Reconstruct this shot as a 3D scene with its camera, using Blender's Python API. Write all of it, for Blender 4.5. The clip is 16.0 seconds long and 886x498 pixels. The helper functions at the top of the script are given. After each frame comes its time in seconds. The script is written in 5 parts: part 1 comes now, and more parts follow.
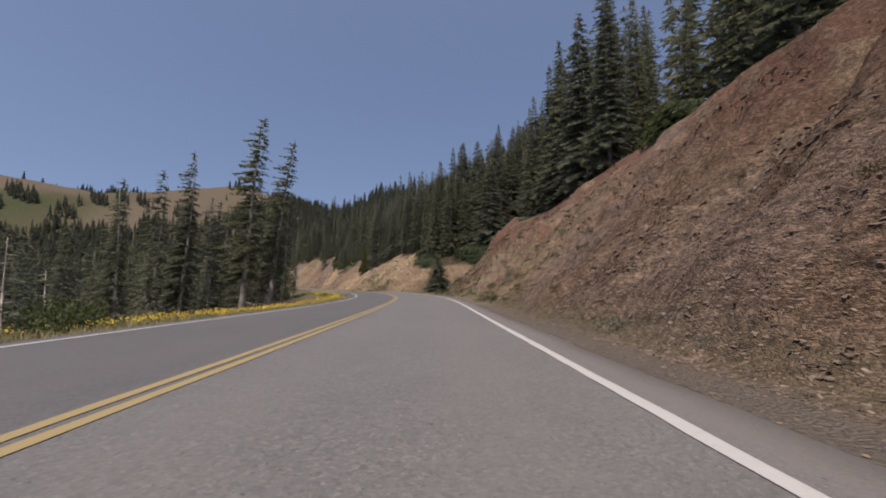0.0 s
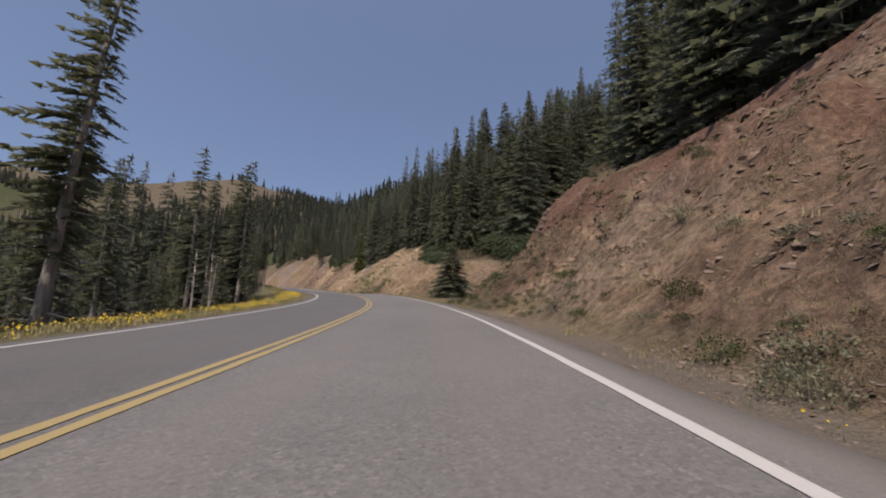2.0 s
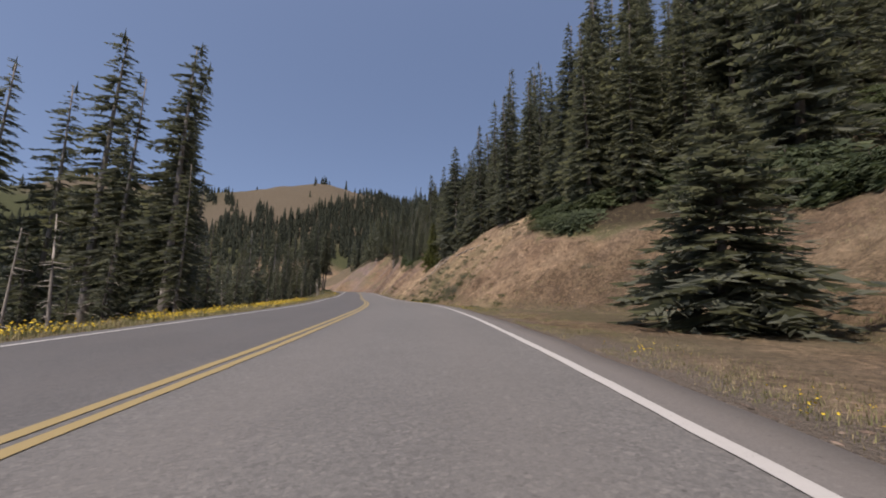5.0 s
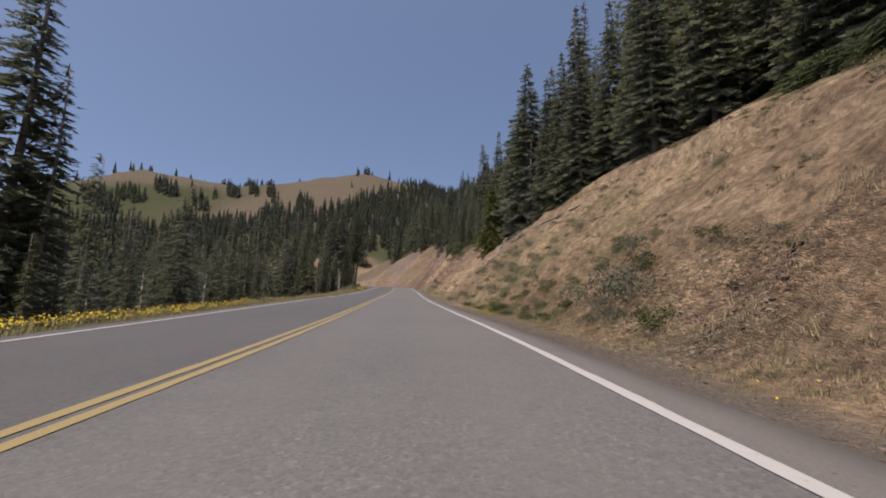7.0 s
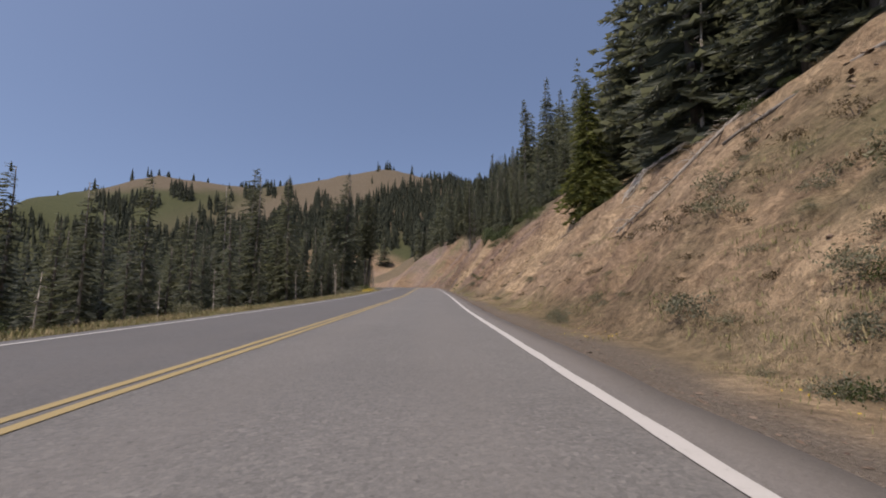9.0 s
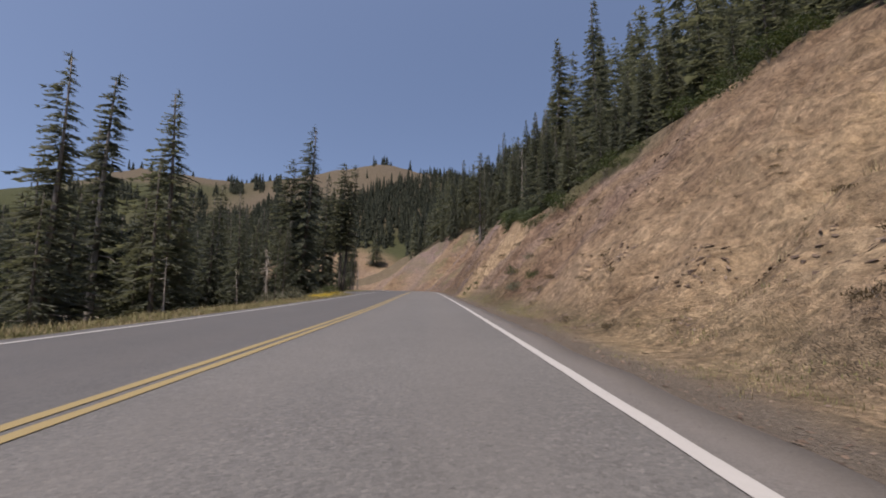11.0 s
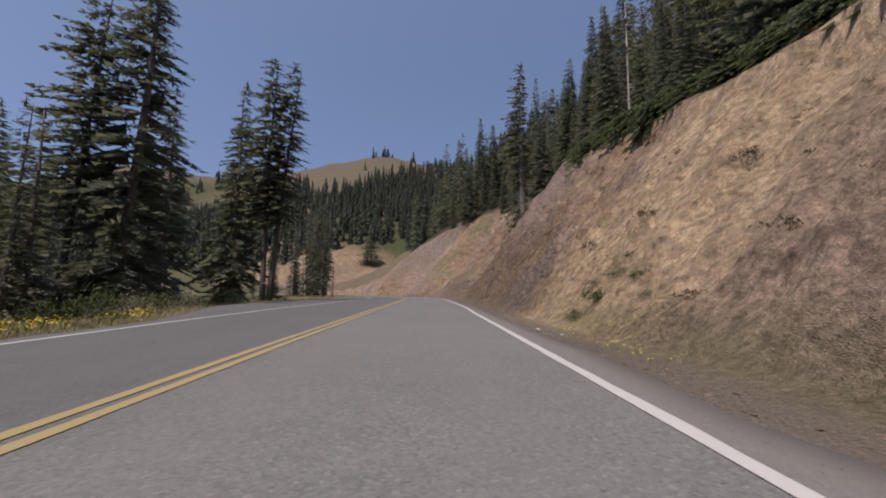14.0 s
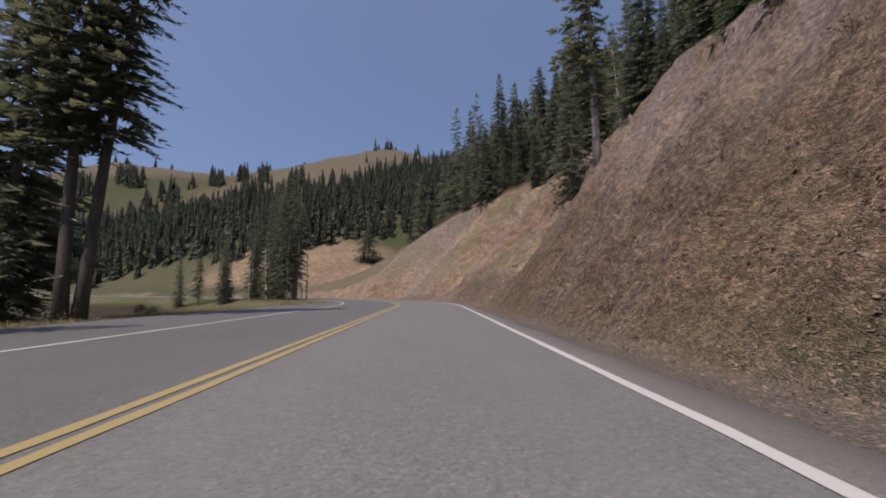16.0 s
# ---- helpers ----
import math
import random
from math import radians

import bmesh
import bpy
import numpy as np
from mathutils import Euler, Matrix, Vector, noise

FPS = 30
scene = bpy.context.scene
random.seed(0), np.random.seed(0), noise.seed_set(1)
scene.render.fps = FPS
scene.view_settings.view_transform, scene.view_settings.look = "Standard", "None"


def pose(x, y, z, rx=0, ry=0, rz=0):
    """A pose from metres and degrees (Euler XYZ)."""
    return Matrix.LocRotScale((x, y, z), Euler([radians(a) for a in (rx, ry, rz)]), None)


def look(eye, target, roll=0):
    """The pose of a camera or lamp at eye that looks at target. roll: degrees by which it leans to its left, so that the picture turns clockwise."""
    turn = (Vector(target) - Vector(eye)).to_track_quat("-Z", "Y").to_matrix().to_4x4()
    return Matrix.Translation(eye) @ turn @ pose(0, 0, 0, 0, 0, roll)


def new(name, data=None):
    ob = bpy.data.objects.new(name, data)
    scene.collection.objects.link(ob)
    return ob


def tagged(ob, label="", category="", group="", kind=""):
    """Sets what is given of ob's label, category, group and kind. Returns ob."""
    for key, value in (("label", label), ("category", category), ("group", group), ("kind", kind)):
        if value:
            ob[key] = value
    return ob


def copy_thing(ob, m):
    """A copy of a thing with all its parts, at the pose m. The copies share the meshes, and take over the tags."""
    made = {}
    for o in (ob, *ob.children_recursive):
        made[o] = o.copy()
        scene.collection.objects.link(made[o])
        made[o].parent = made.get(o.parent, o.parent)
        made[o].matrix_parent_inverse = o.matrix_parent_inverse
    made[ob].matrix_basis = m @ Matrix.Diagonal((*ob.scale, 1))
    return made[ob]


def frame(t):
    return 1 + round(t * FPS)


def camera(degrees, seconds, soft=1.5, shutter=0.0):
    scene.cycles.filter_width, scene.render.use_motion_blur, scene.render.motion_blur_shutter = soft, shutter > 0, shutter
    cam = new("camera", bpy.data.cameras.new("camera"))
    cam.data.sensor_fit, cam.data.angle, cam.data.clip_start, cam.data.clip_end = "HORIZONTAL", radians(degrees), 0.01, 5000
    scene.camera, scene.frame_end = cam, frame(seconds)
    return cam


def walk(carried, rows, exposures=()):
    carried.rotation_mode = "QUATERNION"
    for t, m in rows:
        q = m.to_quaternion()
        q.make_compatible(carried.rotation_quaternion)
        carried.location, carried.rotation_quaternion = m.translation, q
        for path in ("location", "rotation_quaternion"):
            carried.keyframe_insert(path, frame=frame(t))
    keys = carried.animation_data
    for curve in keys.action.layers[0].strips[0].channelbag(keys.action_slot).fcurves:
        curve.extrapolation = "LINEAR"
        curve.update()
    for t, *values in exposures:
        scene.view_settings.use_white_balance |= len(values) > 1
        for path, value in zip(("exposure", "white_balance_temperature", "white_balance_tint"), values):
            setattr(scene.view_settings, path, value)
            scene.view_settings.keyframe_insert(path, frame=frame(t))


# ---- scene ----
cam = camera(88.0, 16.0, soft=1.9)
# seconds, x, y, z, yaw, pitch, roll
PATH = [
    (0, 0, 0, 0.75, 0, 5.6, -0.55),
    (0.5, -0.144, 5.509, 0.81, 0.22, 5.58, -0.47),
    (1, -0.305, 10.911, 0.873, 0.41, 5.71, -0.85),
    (1.5, -0.482, 16.193, 0.949, 0.62, 5.91, -1.13),
    (2, -0.687, 21.436, 1.036, 1.03, 5.97, -2.04),
    (2.5, -0.946, 26.732, 1.11, 1.76, 5.65, -2.21),
    (3, -1.307, 32.109, 1.176, 3.09, 5.77, -2.08),
    (3.5, -1.82, 37.552, 1.241, 4.85, 5.61, -2.03),
    (4, -2.529, 43.033, 1.302, 7.07, 5.65, -1.62),
    (4.5, -3.478, 48.539, 1.38, 9.66, 5.94, -1.6),
    (5, -4.68, 54.081, 1.481, 11.97, 6.1, -1.63),
    (5.5, -6.11, 59.672, 1.59, 13.87, 6.05, -1.73),
    (6, -7.733, 65.323, 1.684, 15.33, 5.79, -1.9),
    (6.5, -9.517, 71.039, 1.745, 16.51, 5.4, -2.13),
    (7, -11.441, 76.78, 1.783, 17.75, 5.32, -1.93),
    (7.5, -13.49, 82.445, 1.807, 19.23, 5.13, -1.36),
    (8, -15.639, 87.98, 1.824, 20.45, 5.17, -1.2),
    (8.5, -17.84, 93.403, 1.834, 20.96, 5, -0.7),
    (9, -20.051, 98.745, 1.85, 21.25, 5.24, -0.14),
    (9.5, -22.257, 104.016, 1.893, 21.4, 5.56, -0.41),
    (10, -24.433, 109.183, 1.952, 21.48, 5.6, -0.94),
    (10.5, -26.542, 114.221, 2.013, 21.16, 5.63, -0.89),
    (11, -28.578, 119.145, 2.075, 20.99, 5.67, -0.83),
    (11.5, -30.569, 123.97, 2.141, 21.06, 5.73, -0.74),
    (12, -32.54, 128.704, 2.213, 21.35, 5.82, -0.63),
    (12.5, -34.509, 133.353, 2.292, 21.79, 5.93, -0.5),
    (13, -36.466, 137.933, 2.381, 21.69, 6.06, -0.34),
    (13.5, -38.391, 142.453, 2.474, 21.66, 6.05, -0.34),
    (14, -40.282, 146.883, 2.566, 21.8, 6.06, -0.21),
    (14.5, -42.134, 151.191, 2.654, 21.94, 6.01, -0.01),
    (15, -43.94, 155.361, 2.736, 22.15, 5.98, 0.21),
    (15.5, -45.707, 159.384, 2.814, 22.52, 5.93, 0.58),
    (16, -47.45, 163.306, 2.893, 22.65, 6.08, 0.2),
]
walk(cam, [(t, pose(x, y, z, 90 + p, r, w)) for t, x, y, z, w, p, r in PATH], [(0.0, 0.51, 7080, 17), (7.0, 0.51, 7040, 17), (12.5, 0.49, 6880, 17), (16.0, 0.47, 6700, 17)])

# ---- light ----
SUN_ELEVATION, SUN_AZIMUTH = 62.0, 194.0  # degrees above the horizon; compass bearing from +y, clockwise
world = bpy.data.worlds.new("sky")
scene.world = world
world.use_nodes = True
_nt = world.node_tree
_sky = _nt.nodes.new("ShaderNodeTexSky")
_sky.sky_type, _sky.sun_disc = "NISHITA", False
_sky.sun_elevation, _sky.sun_rotation = radians(SUN_ELEVATION), radians(SUN_AZIMUTH)
_sky.altitude, _sky.air_density, _sky.dust_density, _sky.ozone_density = 1500, 1.0, 3.0, 0.0
# thin high haze evens the sky out towards the horizon
_up = _nt.nodes.new("ShaderNodeVectorMath")
_up.operation = "ADD"
_up.inputs[1].default_value = (0.0, 0.0, 0.25)
_nt.links.new(_nt.nodes.new("ShaderNodeTexCoord").outputs["Generated"], _up.inputs[0])
_nt.links.new(_up.outputs[0], _sky.inputs[0])
_nt.links.new(_sky.outputs[0], _nt.nodes["Background"].inputs[0])
_nt.nodes["Background"].inputs[1].default_value = 0.12
_sun = new("sun", bpy.data.lights.new("sun", "SUN"))
_sun.data.energy, _sun.data.angle, _sun.data.color = 3.1, radians(0.55), (1.0, 0.93, 0.83)
_a, _e = radians(SUN_AZIMUTH), radians(SUN_ELEVATION)
_sun.matrix_basis = look((60 * math.sin(_a) * math.cos(_e), 60 * math.cos(_a) * math.cos(_e), 60 * math.sin(_e)), (0, 0, 0))

# ---- materials ----


def material(name):
    m = bpy.data.materials.new(name)
    m.use_nodes = True
    t = m.node_tree
    return m, t, t.nodes["Principled BSDF"]


def node(t, kind, **values):
    n = t.nodes.new(kind)
    for key, value in values.items():
        n.inputs[key.replace("_", " ")].default_value = value
    return n


def noise_tex(t, scale, detail=4.0, rough=0.6, source=None):
    n = node(t, "ShaderNodeTexNoise", Scale=scale, Detail=detail, Roughness=rough)
    c = source or t.nodes.new("ShaderNodeTexCoord").outputs["Object"]
    t.links.new(c, n.inputs["Vector"])
    return n.outputs["Fac"]


def ramp(t, fac, stops):
    n = t.nodes.new("ShaderNodeValToRGB")
    while len(n.color_ramp.elements) < len(stops):
        n.color_ramp.elements.new(0.5)
    for el, (at, col) in zip(n.color_ramp.elements, stops):
        el.position, el.color = at, (*col, 1.0) if len(col) == 3 else col
    t.links.new(fac, n.inputs["Fac"])
    return n.outputs["Color"]


def mix(t, fac, a, b, blend="MIX"):
    n = t.nodes.new("ShaderNodeMix")
    n.data_type, n.blend_type = "RGBA", blend
    for socket, value in ((n.inputs["Factor"], fac), (n.inputs[6], a), (n.inputs[7], b)):
        if hasattr(value, "links") or isinstance(value, bpy.types.NodeSocket):
            t.links.new(value, socket)
        else:
            socket.default_value = value if not isinstance(value, tuple) else (*value[:3], 1.0)
    return n.outputs[2]


def maths(t, op, a, b=0.0, clamp=False):
    n = t.nodes.new("ShaderNodeMath")
    n.operation, n.use_clamp = op, clamp
    for socket, value in zip(n.inputs, (a, b)):
        if isinstance(value, bpy.types.NodeSocket):
            t.links.new(value, socket)
        else:
            socket.default_value = value
    return n.outputs[0]


def bump(t, b, height, strength=0.5, distance=0.02):
    n = node(t, "ShaderNodeBump", Strength=strength, Distance=distance)
    t.links.new(height, n.inputs["Height"])
    t.links.new(n.outputs[0], b.inputs["Normal"])


def attribute(t, name):
    n = t.nodes.new("ShaderNodeAttribute")
    n.attribute_name = name
    return n.outputs["Fac"]


def asphalt_material():
    m, t, b = material("asphalt")
    big = noise_tex(t, 0.18, 3)
    mid = noise_tex(t, 2.2, 5)
    grit = noise_tex(t, 70.0, 3, 0.8)
    vor = node(t, "ShaderNodeTexVoronoi", Scale=42.0, Randomness=1.0)
    t.links.new(t.nodes.new("ShaderNodeTexCoord").outputs["Object"], vor.inputs["Vector"])
    bw = t.nodes.new("ShaderNodeRGBToBW")
    t.links.new(vor.outputs["Color"], bw.inputs[0])
    col = ramp(t, big, [(0.3, (0.12, 0.1182, 0.1158)), (0.7, (0.144, 0.1418, 0.1388))])
    col = mix(t, 0.34, col, ramp(t, bw.outputs[0], [(0.15, (0.2, 0.2, 0.2)), (0.45, (0.48, 0.48, 0.48)), (0.7, (0.55, 0.55, 0.54)), (0.92, (0.95, 0.93, 0.9))]), "OVERLAY")
    col = mix(t, 0.22, col, ramp(t, mid, [(0.3, (0.38, 0.38, 0.38)), (0.7, (0.62, 0.62, 0.62))]), "OVERLAY")
    col = mix(t, 0.48, col, ramp(t, grit, [(0.32, (0.25, 0.25, 0.25)), (0.52, (0.5, 0.5, 0.5)), (0.72, (0.82, 0.81, 0.79))]), "OVERLAY")
    # wheel tracks polished a little paler, the lane's middle a little oilier
    col = mix(t, maths(t, "MULTIPLY", attribute(t, "track"), 0.35), col, (0.15, 0.142, 0.135))
    # the oncoming lane is a little darker
    col = mix(t, attribute(t, "left_lane"), col, mix(t, 1.0, col, (0.71, 0.71, 0.725), "MULTIPLY"))
    # pale dust on the shoulder, and a few dark pits
    col = mix(t, maths(t, "MULTIPLY", attribute(t, "dusty"), 0.75), col, ramp(t, grit, [(0.3, (0.118, 0.107, 0.1)), (0.7, (0.185, 0.17, 0.16))]))
    pits = noise_tex(t, 24.0, 2, 0.4)
    col = mix(t, ramp(t, pits, [(0.7, (0, 0, 0)), (0.76, (0.6, 0.6, 0.6))]), col, (0.045, 0.043, 0.042))
    t.links.new(col, b.inputs["Base Color"])
    t.links.new(maths(t, "ADD", maths(t, "MULTIPLY", grit, 0.2), 0.62), b.inputs["Roughness"])
    bump(t, b, grit, 0.5, 0.006)
    return m


def paint_material(name, colour, dark):
    m, t, b = material(name)
    wear = noise_tex(t, 9.0, 6, 0.75)
    fine = noise_tex(t, 60.0, 3, 0.7)
    f = maths(t, "ADD", maths(t, "MULTIPLY", wear, 0.7), maths(t, "MULTIPLY", fine, 0.45))
    col = ramp(t, f, [(0.36, dark), (0.47, colour), (0.8, tuple(c * 1.08 for c in colour))])
    t.links.new(col, b.inputs["Base Color"])
    b.inputs["Roughness"].default_value = 0.6
    bump(t, b, fine, 0.35, 0.004)
    return m


def ground_material():
    m, t, b = material("ground")
    big = noise_tex(t, 0.07, 4)
    mid = noise_tex(t, 0.9, 6, 0.65)
    fine = noise_tex(t, 7.0, 6, 0.7)
    grain = noise_tex(t, 32.0, 4, 0.75)
    lump = noise_tex(t, 2.3, 5, 0.65)
    # raw cut soil: brown, tan and purplish-grey bands of decayed rock
    brown = ramp(t, mid, [(0.25, (0.082, 0.055, 0.04)), (0.5, (0.155, 0.107, 0.077)), (0.75, (0.234, 0.167, 0.122))])
    tan = ramp(t, mid, [(0.25, (0.165, 0.123, 0.08)), (0.5, (0.285, 0.216, 0.144)), (0.75, (0.415, 0.325, 0.22))])
    soil = mix(t, attribute(t, "tan"), brown, tan)
    purple = ramp(t, fine, [(0.3, (0.125, 0.095, 0.089)), (0.7, (0.225, 0.178, 0.165))])
    soil = mix(t, attribute(t, "slate"), soil, purple)
    vor = node(t, "ShaderNodeTexVoronoi", Scale=5.5, Randomness=1.0)
    t.links.new(t.nodes.new("ShaderNodeTexCoord").outputs["Object"], vor.inputs["Vector"])
    chips = mix(t, 0.75, (0.5, 0.5, 0.5), vor.outputs["Color"])
    bw = t.nodes.new("ShaderNodeRGBToBW")
    t.links.new(chips, bw.inputs[0])
    soil = mix(t, 0.5, soil, ramp(t, bw.outputs[0], [(0.2, (0.28, 0.28, 0.28)), (0.8, (0.72, 0.7, 0.68))]), "OVERLAY")
    soil = mix(t, 0.3, soil, ramp(t, lump, [(0.34, (0.22, 0.22, 0.23)), (0.5, (0.5, 0.5, 0.5)), (0.66, (0.74, 0.735, 0.72))]), "OVERLAY")
    soil = mix(t, 0.6, soil, ramp(t, fine, [(0.3, (0.13, 0.13, 0.13)), (0.5, (0.48, 0.48, 0.48)), (0.72, (0.82, 0.81, 0.78))]), "OVERLAY")
    soil = mix(t, 0.5, soil, ramp(t, grain, [(0.3, (0.2, 0.2, 0.2)), (0.7, (0.8, 0.79, 0.77))]), "OVERLAY")
    # shade of small holes, put into the soil colour as noise-shaped spots
    hole_shade = ramp(t, noise_tex(t, 3.4, 4, 0.6), [(0.57, (0, 0, 0)), (0.66, (0.75, 0.75, 0.75))])
    soil = mix(t, hole_shade, soil, mix(t, 1.0, soil, (0.6, 0.56, 0.54), "MULTIPLY"))
    # rusty crumbling ledges
    soil = mix(t, attribute(t, "rust"), soil, ramp(t, fine, [(0.3, (0.07, 0.036, 0.027)), (0.55, (0.145, 0.08, 0.058)), (0.75, (0.225, 0.14, 0.1))]))
    # packed chips of flat broken rock with dark gaps between them
    squash = t.nodes.new("ShaderNodeMapping")
    squash.inputs["Scale"].default_value = (13.0, 13.0, 46.0)
    t.links.new(t.nodes.new("ShaderNodeTexCoord").outputs["Object"], squash.inputs["Vector"])
    edge = node(t, "ShaderNodeTexVoronoi", Scale=1.0, Randomness=1.0)
    edge.feature = "DISTANCE_TO_EDGE"
    flake = node(t, "ShaderNodeTexVoronoi", Scale=1.0, Randomness=1.0)
    for v in (edge, flake):
        t.links.new(squash.outputs[0], v.inputs["Vector"])
    tone = t.nodes.new("ShaderNodeRGBToBW")
    t.links.new(flake.outputs["Color"], tone.inputs[0])
    packed = mix(t, 0.75, soil, ramp(t, tone.outputs[0], [(0.2, (0.28, 0.28, 0.28)), (0.5, (0.54, 0.54, 0.53)), (0.85, (0.84, 0.82, 0.8))]), "OVERLAY")
    packed = mix(t, 1.0, packed, ramp(t, edge.outputs["Distance"], [(0.0, (0.72, 0.7, 0.68)), (0.12, (1, 1, 1))]), "MULTIPLY")
    loose = attribute(t, "chips")
    soil = mix(t, loose, soil, packed)
    lift = maths(t, "MULTIPLY", loose, maths(t, "MINIMUM", edge.outputs["Distance"], 0.2))
    # dry grass and duff
    dry = ramp(t, fine, [(0.3, (0.08, 0.068, 0.043)), (0.55, (0.145, 0.124, 0.08)), (0.75, (0.225, 0.195, 0.126))])
    green = ramp(t, fine, [(0.3, (0.055, 0.066, 0.024)), (0.6, (0.1, 0.108, 0.046)), (0.8, (0.16, 0.16, 0.072))])
    grass = mix(t, ramp(t, maths(t, "ADD", maths(t, "MULTIPLY", big, 0.6), maths(t, "MULTIPLY", mid, 0.4)), [(0.46, (0, 0, 0)), (0.58, (1, 1, 1))]), dry, green)
    # the high meadows across the valley are a darker sedge
    grass = mix(t, attribute(t, "alpine"), grass, ramp(t, mid, [(0.3, (0.034, 0.04, 0.02)), (0.7, (0.068, 0.074, 0.036))]))
    grass = mix(t, attribute(t, "golden"), grass, ramp(t, mid, [(0.3, (0.08, 0.065, 0.046)), (0.7, (0.128, 0.106, 0.076))]))
    duff = ramp(t, fine, [(0.3, (0.022, 0.017, 0.012)), (0.7, (0.07, 0.055, 0.035))])
    cover = mix(t, attribute(t, "duff"), grass, duff)
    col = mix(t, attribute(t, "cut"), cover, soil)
    gravel = ramp(t, grain, [(0.3, (0.085, 0.072, 0.06)), (0.55, (0.155, 0.133, 0.112)), (0.75, (0.26, 0.232, 0.2))])
    col = mix(t, attribute(t, "gravel"), col, gravel)
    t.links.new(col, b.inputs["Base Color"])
    b.inputs["Roughness"].default_value = 0.95
    b.inputs["Specular IOR Level"].default_value = 0.15
    hgt = maths(t, "ADD", maths(t, "MULTIPLY", fine, 0.7), maths(t, "ADD", maths(t, "MULTIPLY", grain, 0.25), maths(t, "MULTIPLY", bw.outputs[0], 0.3)))
    hgt = maths(t, "ADD", hgt, maths(t, "ADD", maths(t, "MULTIPLY", lift, 1.2), maths(t, "MULTIPLY", lump, 0.8)))
    bump(t, b, hgt, 0.9, 0.12)
    return m


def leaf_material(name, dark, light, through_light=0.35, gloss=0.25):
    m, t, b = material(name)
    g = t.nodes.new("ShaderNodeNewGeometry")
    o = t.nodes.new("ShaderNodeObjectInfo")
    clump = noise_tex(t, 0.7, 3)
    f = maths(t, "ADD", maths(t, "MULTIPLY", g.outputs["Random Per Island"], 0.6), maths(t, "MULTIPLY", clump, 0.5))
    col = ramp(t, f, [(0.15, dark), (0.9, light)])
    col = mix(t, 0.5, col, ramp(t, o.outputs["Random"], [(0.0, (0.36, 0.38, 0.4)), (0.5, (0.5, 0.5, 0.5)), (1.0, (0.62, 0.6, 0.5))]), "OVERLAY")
    t.links.new(col, b.inputs["Base Color"])
    b.inputs["Roughness"].default_value = 0.58
    b.inputs["Specular IOR Level"].default_value = gloss
    # needles and leaves let some light through
    thin = t.nodes.new("ShaderNodeBsdfTranslucent")
    t.links.new(mix(t, 1.0, col, (1.0, 0.98, 0.72), "MULTIPLY"), thin.inputs["Color"])
    both = t.nodes.new("ShaderNodeMixShader")
    both.inputs[0].default_value = through_light
    t.links.new(b.outputs[0], both.inputs[1])
    t.links.new(thin.outputs[0], both.inputs[2])
    t.links.new(both.outputs[0], t.nodes["Material Output"].inputs["Surface"])
    return m


def bark_material(name, dark, light):
    m, t, b = material(name)
    c = t.nodes.new("ShaderNodeTexCoord").outputs["Object"]
    mp = t.nodes.new("ShaderNodeMapping")
    mp.inputs["Scale"].default_value = (1, 1, 0.22)
    t.links.new(c, mp.inputs["Vector"])
    n = noise_tex(t, 9.0, 6, 0.7, mp.outputs[0])
    t.links.new(ramp(t, n, [(0.3, dark), (0.7, light)]), b.inputs["Base Color"])
    b.inputs["Roughness"].default_value = 0.9
    bump(t, b, n, 0.8, 0.03)
    return m


def stone_material():
    m, t, b = material("stone")
    g = t.nodes.new("ShaderNodeNewGeometry")
    n = noise_tex(t, 14.0, 5, 0.7)
    col = ramp(t, g.outputs["Random Per Island"], [(0.0, (0.066, 0.044, 0.033)), (0.35, (0.125, 0.088, 0.066)), (0.7, (0.17, 0.125, 0.095)), (0.97, (0.215, 0.163, 0.127))])
    col = mix(t, 0.6, col, ramp(t, n, [(0.3, (0.3, 0.3, 0.3)), (0.7, (0.68, 0.68, 0.68))]), "OVERLAY")
    t.links.new(col, b.inputs["Base Color"])
    b.inputs["Roughness"].default_value = 0.9
    bump(t, b, n, 0.5, 0.02)
    return m


def plain_material(name, dark, light, scale=20.0, rough=0.8):
    m, t, b = material(name)
    g = t.nodes.new("ShaderNodeNewGeometry")
    n = noise_tex(t, scale, 4)
    f = maths(t, "ADD", maths(t, "MULTIPLY", n, 0.5), maths(t, "MULTIPLY", g.outputs["Random Per Island"], 0.5))
    t.links.new(ramp(t, f, [(0.2, dark), (0.8, light)]), b.inputs["Base Color"])
    b.inputs["Roughness"].default_value = rough
    return m


ASPHALT = asphalt_material()
WHITE = paint_material("white_paint", (0.41, 0.405, 0.396), (0.19, 0.186, 0.18))
YELLOW = paint_material("yellow_paint", (0.285, 0.222, 0.1), (0.17, 0.14, 0.088))
GROUND = ground_material()
FIR = leaf_material("fir_needles", (0.07, 0.083, 0.07), (0.18, 0.195, 0.15), 0.52)
# fir needles darkened: self-shade that few-faced far trees lack is in the colour
SHADED_FIR = leaf_material("shaded_fir_needles", (0.023, 0.03, 0.024), (0.06, 0.068, 0.05), 0.25, 0.08)
MAT_FIR = leaf_material("shrub_fir_needles", (0.04, 0.06, 0.034), (0.115, 0.142, 0.076), 0.4)
PINE = leaf_material("hemlock_needles", (0.064, 0.074, 0.058), (0.172, 0.183, 0.131), 0.48)
CEDAR = leaf_material("cedar_needles", (0.06, 0.076, 0.026), (0.19, 0.2, 0.076), 0.45)
BARK = bark_material("bark", (0.062, 0.053, 0.046), (0.205, 0.182, 0.16))
